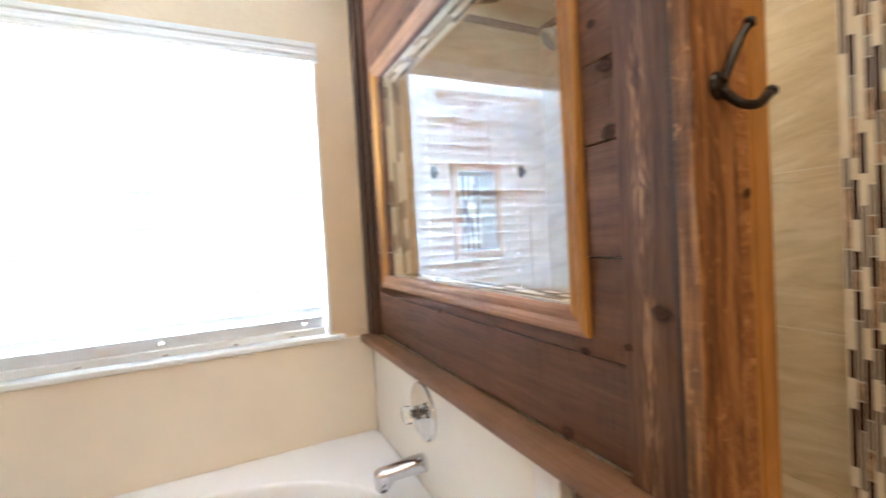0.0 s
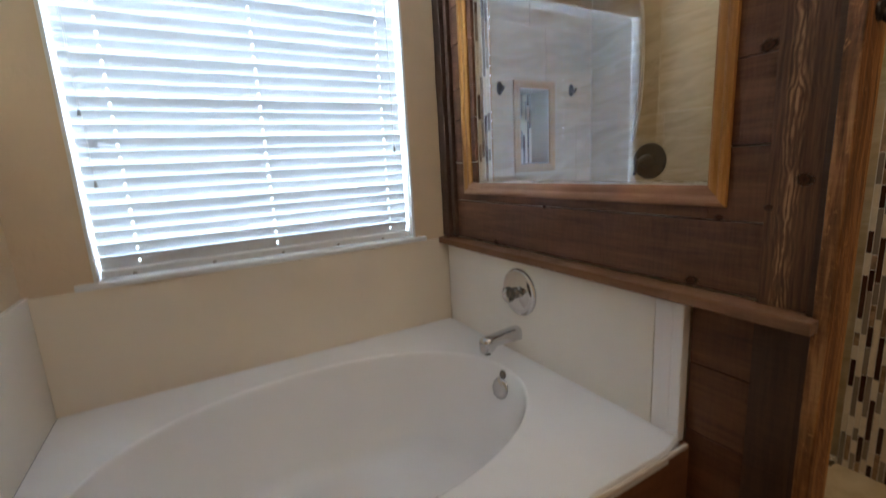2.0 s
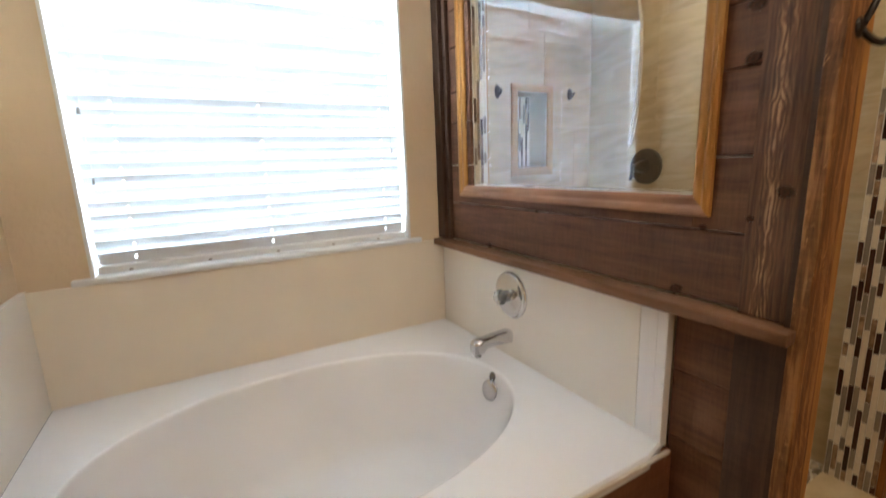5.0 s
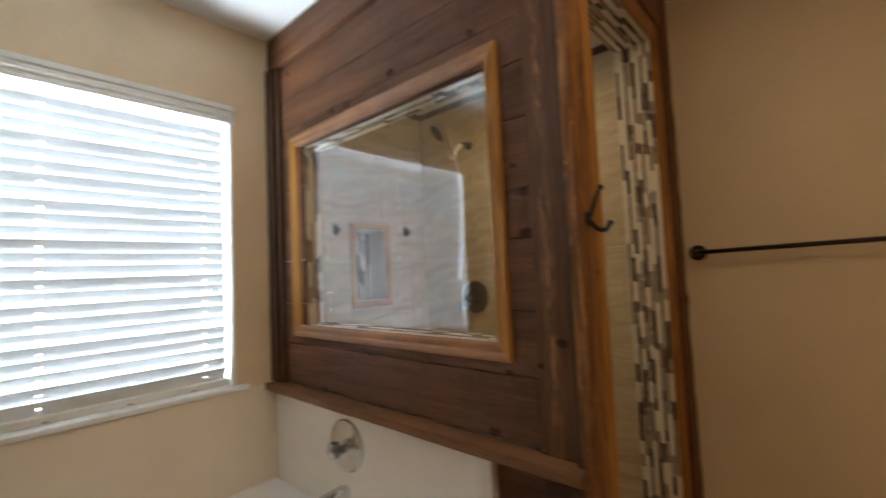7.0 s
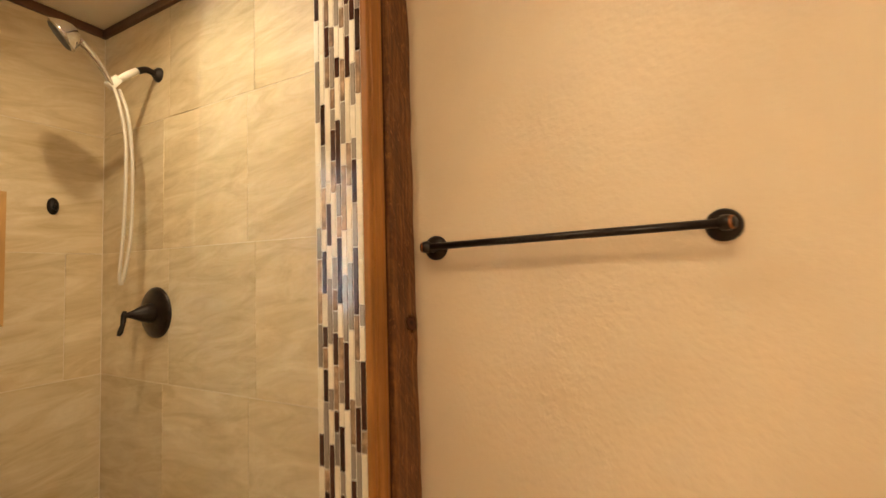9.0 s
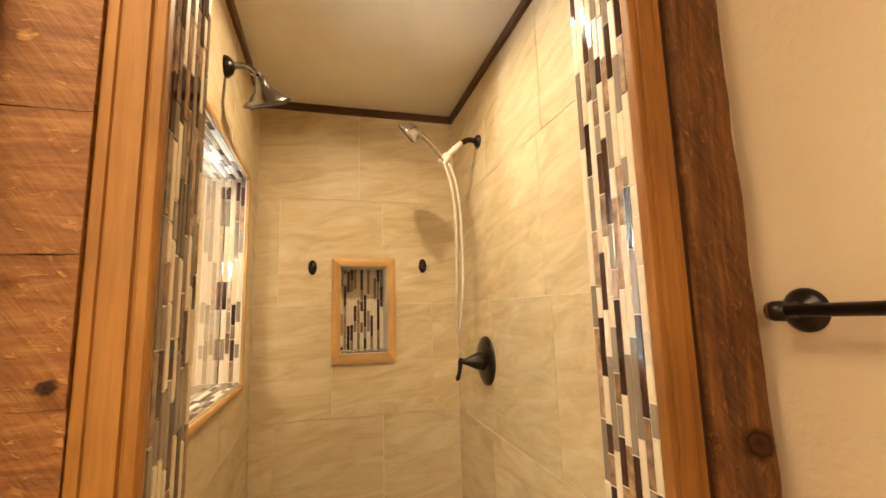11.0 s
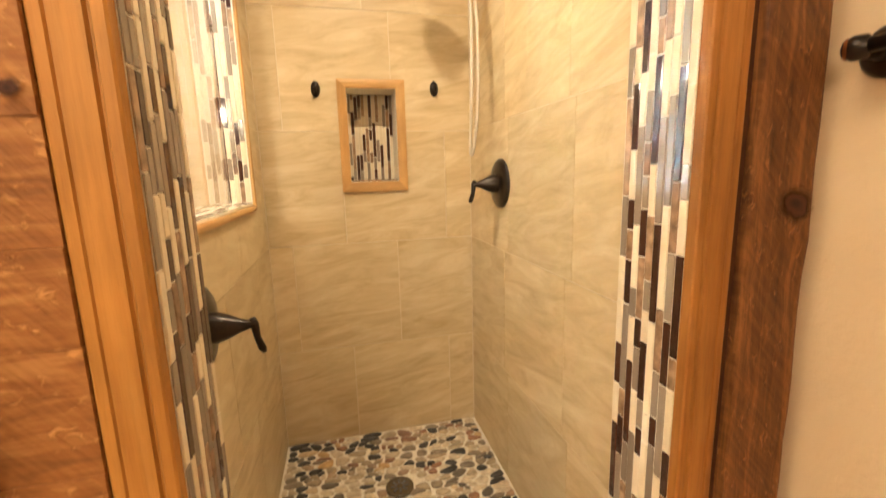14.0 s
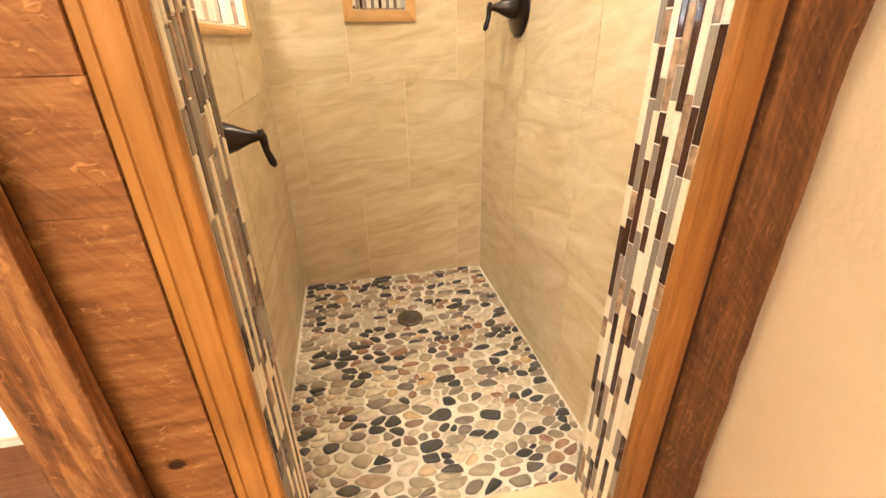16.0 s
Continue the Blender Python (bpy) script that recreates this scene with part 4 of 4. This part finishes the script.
coat = thing("coat_hook", (0.945, 1.047, 1.468), "black forged double coat hook on the corner board", "hook")
part("plate", lathe([(0.0, 0.008), (0.013, 0.007), (0.017, 0.003), (0.017, 0.0)], aim((0.945, 1.0475, 1.468), (0, -1, 0)), 20), bronze, coat, "", True)
part("upper_prong", tube(bend([(0.946, 1.042, 1.472), (0.955, 1.036, 1.495), (0.968, 1.033, 1.520), (0.981, 1.030, 1.538)], 6), [0.0055] * 12 + [0.005] * 7), bronze, coat, "", True)
part("upper_tip", lathe([(0.0, 0.008), (0.006, 0.004), (0.0075, 0.0), (0.005, -0.005), (0.0, -0.006)], aim((0.983, 1.029, 1.541), (0.6, -0.3, 0.6)), 14), bronze, coat, "", True)
part("lower_prong", tube(bend([(0.946, 1.042, 1.462), (0.958, 1.030, 1.445), (0.980, 1.022, 1.443), (0.998, 1.019, 1.456)], 6), 0.0058), bronze, coat, "", True)
part("lower_tip", lathe([(0.0, 0.008), (0.006, 0.004), (0.0075, 0.0), (0.005, -0.005), (0.0, -0.006)], aim((1.001, 1.018, 1.459), (0.7, -0.2, 0.6)), 14), bronze, coat, "", True)

bar = thing("towel_bar", (1.965, 0.73, 1.40), "dark bronze towel bar, empty, on the tan wall", "towel bar")
for y in (1.037, 0.426):
    z = 1.395 + (1.037 - y) * 0.0205
    part("flange", lathe([(0.031, 0.0), (0.031, 0.005), (0.026, 0.010), (0.017, 0.014), (0.012, 0.018)], aim((1.965, y, z), (-1, 0, 0)), 32), bronze, bar, "", True)
    part("bracket", tube([(1.952, y, z), (1.915, y, z)], [0.012, 0.009], 16), bronze, bar, "", True)
    part("finial", lathe([(0.0, 0.013), (0.009, 0.011), (0.014, 0.002), (0.014, -0.010), (0.010, -0.014)], aim((1.906, y, z), (-0.5, 0.85 if y > 0.7 else -0.85, 0)), 20), bronze, bar, "", True)
    part("finial_ring", lathe([(0.0102, 0.0098), (0.0118, 0.0082), (0.0128, 0.0062)], aim((1.906, y, z), (-0.5, 0.85 if y > 0.7 else -0.85, 0)), 20), copper_edge, bar, "worn copper rim of the end knob", True)
part("rod", tube([(1.908, 1.037, 1.395), (1.908, 0.426, 1.4075)], 0.0085, 16), bronze, bar, "", True)

drain = thing("floor_drain", (1.465, 2.08, SHOWER_FLOOR), "round brushed metal shower drain among the pebbles", "drain")
part("strainer", lathe([(0.0, 0.004), (0.040, 0.004), (0.046, 0.006), (0.052, 0.004), (0.053, -0.006)], Matrix.Translation((1.465, 2.08, SHOWER_FLOOR)), 32), nickel, drain, "", True)
for k in range(8):
    a = k * math.pi / 4
    part("slot", boxes((-0.004, 0.012, 0.0, 0.004, 0.034, 0.0048)), rubber, drain).matrix_basis = Matrix.Translation((1.465, 2.08, SHOWER_FLOOR)) @ Matrix.Rotation(a, 4, "Z")

# ---------------------------------------------------------------- tiles, mosaic and pebbles


def tile_rects(u_cuts, z0, z1, holes, gap=0.0013):
    out = []
    for a, b in zip(u_cuts, u_cuts[1:]):
        rects = [(u + (gap if u == a else 0), v - (gap if v == b else 0), p + (gap if p == z0 else 0), q - (gap if q == z1 else 0)) for u, v, p, q in holed(a, b, z0, z1, holes)]
        if rects:
            out.append(rects)
    return out


ROWS_Z = [SHOWER_FLOOR - 0.004, 0.528, 0.983, 1.440, 1.896, TILE_TOP]


def cuts(lo, hi, start, width):
    out = [lo]
    x = start
    while x > lo + 0.03:
        x -= width
    while x < lo + 0.03:
        x += width
    while x < hi - 0.03:
        out.append(x)
        x += width
    return out + [hi]


random.seed(11)
for k, (a, b) in enumerate(zip(ROWS_Z, ROWS_Z[1:])):
    for rects in tile_rects(cuts(SX0, SX1, (1.333, 1.545, 1.333, 1.545, 1.444)[k], 0.430), a, b, [(NICHE[0] - 0.01, NICHE[1] + 0.01, NICHE[2] - 0.01, NICHE[3] + 0.01)]):
        d = random.uniform(0, 0.0008)
        part("tile", boxes(*[(u, SY1 + d, p, v, 2.468, q) for u, v, p, q in rects], bevel=0.0 if len(rects) > 1 else 0.001), tile_mat, back_bed)
    for rects in tile_rects(cuts(1.238, SY1 - 0.001, 1.597 if k % 2 == 0 else 1.630, 0.430), a, b, []):
        d = random.uniform(0, 0.0008)
        part("tile", boxes(*[(SX1 + d, u, p, 1.8865, v, q) for u, v, p, q in rects], bevel=0.001), tile_mat, shower_east)
    for rects in tile_rects(cuts(1.238, SY1 - 0.001, 1.535 if k % 2 == 0 else 1.760, 0.430), a, b, [(PEEK[0] - 0.003, PEEK[1] + 0.003, PEEK[2] - 0.003, PEEK[3] + 0.003)]):
        d = random.uniform(0, 0.0008)
        part("tile", boxes(*[(1.015, u, p, SX0 - d, v, q) for u, v, p, q in rects], bevel=0.0 if len(rects) > 1 else 0.001), tile_mat, partition)
for a, b in ((1.144, 1.447), (1.450, 1.761)):
    part("tile", boxes((a, 1.086, DOOR[2] - 0.009, b, 1.244, DOOR[2]), bevel=0.002), tile_mat, curb)
part("curb_board", rough_board(1.137, 1.080, 0.0, 1.756, 1.093, DOOR[2] - 0.011, 0, 0.001, 0.15, 0.0015, 77), barn_x, curb, "stained pine board on the curb's front")
for i in range(7):
    for j in range(7):
        x0, y0 = -0.60 + 0.412 * i, 1.02 - 0.412 * j
        x1, y1 = x0 + 0.409, y0 + 0.409
        if x0 > 1.96 or y0 < -1.7:
            continue
        x0, x1 = max(x0, -0.577), min(x1, 1.964)
        pieces = [(x0, x1, y0, min(y1, 1.082))]
        if y1 > 1.1 and x0 < 0.95:
            pieces.append((x0, min(x1, 0.956), 1.082, 1.318))
        part("tile", boxes(*[(a, c, -0.0065, b, d, 0.0) for a, b, c, d in pieces], bevel=0.0012 if len(pieces) == 1 else 0.0), floor_mat, floor)

LENGTHS = (0.048, 0.073, 0.098, 0.148)
STRIP = 0.0150
strip_meshes = {}
for ln in LENGTHS:
    for ci, m in enumerate(MOSAIC):
        bm = boxes((-STRIP / 2 + 0.0011, 0.0011, 0.0, STRIP / 2 - 0.0011, ln - 0.0011, 0.006))
        top = [f for f in bm.faces if f.normal.z > 0.9]
        bmesh.ops.inset_region(bm, faces=top, thickness=0.0012, depth=0.0)
        for v in bm.verts:
            if v.co.z > 0.005 and (abs(abs(v.co.x) - (STRIP / 2 - 0.0011)) < 1e-5 or abs(v.co.y - 0.0011) < 1e-5 or abs(v.co.y - ln + 0.0011) < 1e-5):
                v.co.z = 0.0048
        me = bpy.data.meshes.new("mosaic_tile")
        bm.to_mesh(me)
        bm.free()
        me.materials.append(m)
        strip_meshes[ln, ci] = me


def mosaic(parent, place, run, width, length, seed, mixture=(40, 26, 24, 12)):
    """Strips laid lengthwise along run's y from place, over width and length; run is a turn whose z is the outward side."""
    rnd = random.Random(seed)
    base = Matrix.Translation(place) @ run
    n = max(1, int(round(width / STRIP)))
    pitch = width / n
    before = []
    for c in range(n):
        y = -rnd.uniform(0, 0.12)
        last = -1
        column = []
        while y < length:
            ln = rnd.choices(LENGTHS, (3, 4, 4, 2))[0]
            beside = [q for a, b, q in before if a < y + ln and b > y]
            weights = list(mixture)
            for q in beside:
                weights[q] *= 0.35
            if last > 0:
                weights[last] = 0
            ci = rnd.choices(range(4), weights)[0]
            last = ci
            column.append((y, y + ln, ci))
            lo, hi = max(y, 0.0), min(y + ln, length)
            if hi - lo > 0.012:
                ob = new("mosaic_tile", strip_meshes[ln, ci])
                ob.parent = parent
                ob.matrix_parent_inverse = parent.matrix_world.inverted()
                ob.matrix_basis = base @ Matrix.Translation((pitch * (c + 0.5), lo, rnd.uniform(-0.0004, 0.0004))) @ Matrix.Diagonal((pitch / STRIP, (hi - lo) / ln, 1, 1))
            y += ln
        before = column


def turn(x, y, z):
    """A turn that carries the x, y, z axes to the three ways given."""
    return Matrix((x, y, z)).transposed().to_4x4()


part("grout_bed", boxes((DOOR[0] - 0.006, 1.106, DOOR[2], DOOR[0] - 0.0015, 1.2415, DOOR[3] + 0.004), (DOOR[1] + 0.0015, 1.106, DOOR[2], DOOR[1] + 0.006, 1.2415, DOOR[3] + 0.004),
                        (DOOR[0] - 0.001, 1.106, DOOR[3] + 0.0015, DOOR[1] + 0.001, 1.2415, DOOR[3] + 0.006)), pale_grout, jambs)
part("grout_bed", boxes((NICHE[0] + 0.0042, 2.5925, NICHE[2] + 0.0042, NICHE[1] - 0.0042, 2.5968, NICHE[3] - 0.0042)), pale_grout, niche)
part("grout_bed", boxes((0.957, PEEK[1] - 0.0045, PEEK[2], 1.0225, PEEK[1], PEEK[3]), (0.957, PEEK[0], PEEK[2], 1.0225, PEEK[0] + 0.0045, PEEK[3]),
                        (0.957, PEEK[0] + 0.005, PEEK[2], 1.0225, PEEK[1] - 0.005, PEEK[2] + 0.0045), (0.957, PEEK[0] + 0.005, PEEK[3] - 0.0045, 1.0225, PEEK[1] - 0.005, PEEK[3])), pale_grout, peek)
bpy.context.view_layer.update()
JZ = DOOR[2]
mosaic(jambs, (DOOR[1] + 0.0055, 1.240, JZ), turn((0, -1, 0), (0, 0, 1), (-1, 0, 0)), 0.135, DOOR[3] - JZ, 1, (36, 26, 28, 12))
mosaic(jambs, (DOOR[0] - 0.0055, 1.105, JZ), turn((0, 1, 0), (0, 0, 1), (1, 0, 0)), 0.135, DOOR[3] - JZ, 2, (27, 20, 40, 20))
mosaic(jambs, (DOOR[0], 1.240, DOOR[3] + 0.0055), turn((0, -1, 0), (1, 0, 0), (0, 0, -1)), 0.135, DOOR[1] - DOOR[0], 3)
mosaic(niche, (NICHE[0] + 0.004, 2.5965, NICHE[2] + 0.005), turn((1, 0, 0), (0, 0, 1), (0, -1, 0)), NICHE[1] - NICHE[0] - 0.008, NICHE[3] - NICHE[2] - 0.01, 4)
mosaic(niche, (NICHE[0] + 0.006, 2.466, NICHE[2] + 0.0045), turn((0, 1, 0), (1, 0, 0), (0, 0, 1)), 0.124, NICHE[1] - NICHE[0] - 0.012, 5)
mosaic(peek, (0.957, PEEK[1] - 0.0005, PEEK[2] + 0.007), turn((1, 0, 0), (0, 0, 1), (0, -1, 0)), 0.062, PEEK[3] - PEEK[2] - 0.014, 6)
mosaic(peek, (1.023, PEEK[0] + 0.0005, PEEK[2] + 0.007), turn((-1, 0, 0), (0, 0, 1), (0, 1, 0)), 0.062, PEEK[3] - PEEK[2] - 0.014, 7)
mosaic(peek, (0.957, PEEK[0], PEEK[3] - 0.0005), turn((1, 0, 0), (0, 1, 0), (0, 0, -1)), 0.062, PEEK[1] - PEEK[0], 8)
mosaic(peek, (1.023, PEEK[0], PEEK[2] + 0.0005), turn((-1, 0, 0), (0, 1, 0), (0, 0, 1)), 0.062, PEEK[1] - PEEK[0], 9)


def pebble_cells(x0, x1, y0, y1, count, stretch, seed):
    """Rounded cells of an uneven Voronoi pattern over a rectangle."""
    rng = np.random.default_rng(seed)
    w, h = (x1 - x0) / stretch, y1 - y0
    pts = rng.random((count, 2)) * (w, h)
    for _ in range(1):
        samples = rng.random((count * 30, 2)) * (w, h)
        near = np.argmin(((samples[:, None, :] - pts[None]) ** 2).sum(2), axis=1)
        for k in range(count):
            s = samples[near == k]
            if len(s):
                pts[k] = 0.45 * pts[k] + 0.55 * s.mean(0)
    out = []
    for k in range(count):
        p = pts[k]
        poly = [(0.0, 0.0), (w, 0.0), (w, h), (0.0, h)]
        for q in pts[np.argsort(((pts - p) ** 2).sum(1))[1:18]]:
            m, n = (p + q) / 2, q - p
            side = [(v[0] - m[0]) * n[0] + (v[1] - m[1]) * n[1] for v in poly]
            clipped = []
            for i in range(len(poly)):
                a, b, sa, sb = poly[i], poly[(i + 1) % len(poly)], side[i], side[(i + 1) % len(poly)]
                if sa <= 0:
                    clipped.append(a)
                if (sa < 0) != (sb < 0):
                    t = sa / (sa - sb)
                    clipped.append((a[0] + (b[0] - a[0]) * t, a[1] + (b[1] - a[1]) * t))
            poly = clipped
        if len(poly) < 3:
            continue
        c = np.mean(poly, axis=0)
        shrink = rng.uniform(0.70, 0.93)
        poly = [(c + (np.array(v) - c) * shrink) for v in poly]
        for _ in range(2):
            poly = [q for a, b in zip(poly, poly[1:] + poly[:1]) for q in (0.75 * a + 0.25 * b, 0.25 * a + 0.75 * b)]
        poly = poly[::2] if len(poly) > 16 else poly
        out.append([(x0 + v[0] * stretch, y0 + v[1]) for v in poly])
    return out


def pebble_mesh(cell, bm, rnd):
    c = Vector((sum(v[0] for v in cell) / len(cell), sum(v[1] for v in cell) / len(cell)))
    top = SHOWER_FLOOR + rnd.uniform(-0.0015, 0.002)
    low = [bm.verts.new((x, y, SHOWER_FLOOR - 0.010)) for x, y in cell]
    mid = [bm.verts.new((x, y, top - 0.004)) for x, y in cell]
    up = [bm.verts.new((c.x + (x - c.x) * 0.80, c.y + (y - c.y) * 0.80, top)) for x, y in cell]
    n = len(cell)
    for a, b in ((low, mid), (mid, up)):
        for k in range(n):
            f = bm.faces.new((a[k], a[(k + 1) % n], b[(k + 1) % n], b[k]))
            f.smooth = True
    bm.faces.new(up).smooth = True


rnd = random.Random(3)
cells = pebble_cells(SX0 + 0.003, SX1 - 0.003, 1.246, SY1 - 0.003, 680, 1.75, 4)
cells = [c for c in cells if math.hypot(sum(v[0] for v in c) / len(c) - 1.465, sum(v[1] for v in c) / len(c) - 2.08) > 0.066]
cells.sort(key=lambda c: sum(v[1] for v in c) / len(c))
for c in cells[:300]:
    bm = bmesh.new()
    pebble_mesh(c, bm, rnd)
    part("pebble", bm, PEBBLE, pan)
rest = bmesh.new()
for c in cells[300:]:
    pebble_mesh(c, rest, rnd)
tagged(part("pebbles", rest, PEBBLE, pan), "mixed flat river pebbles in pale grout", kind="stuff")
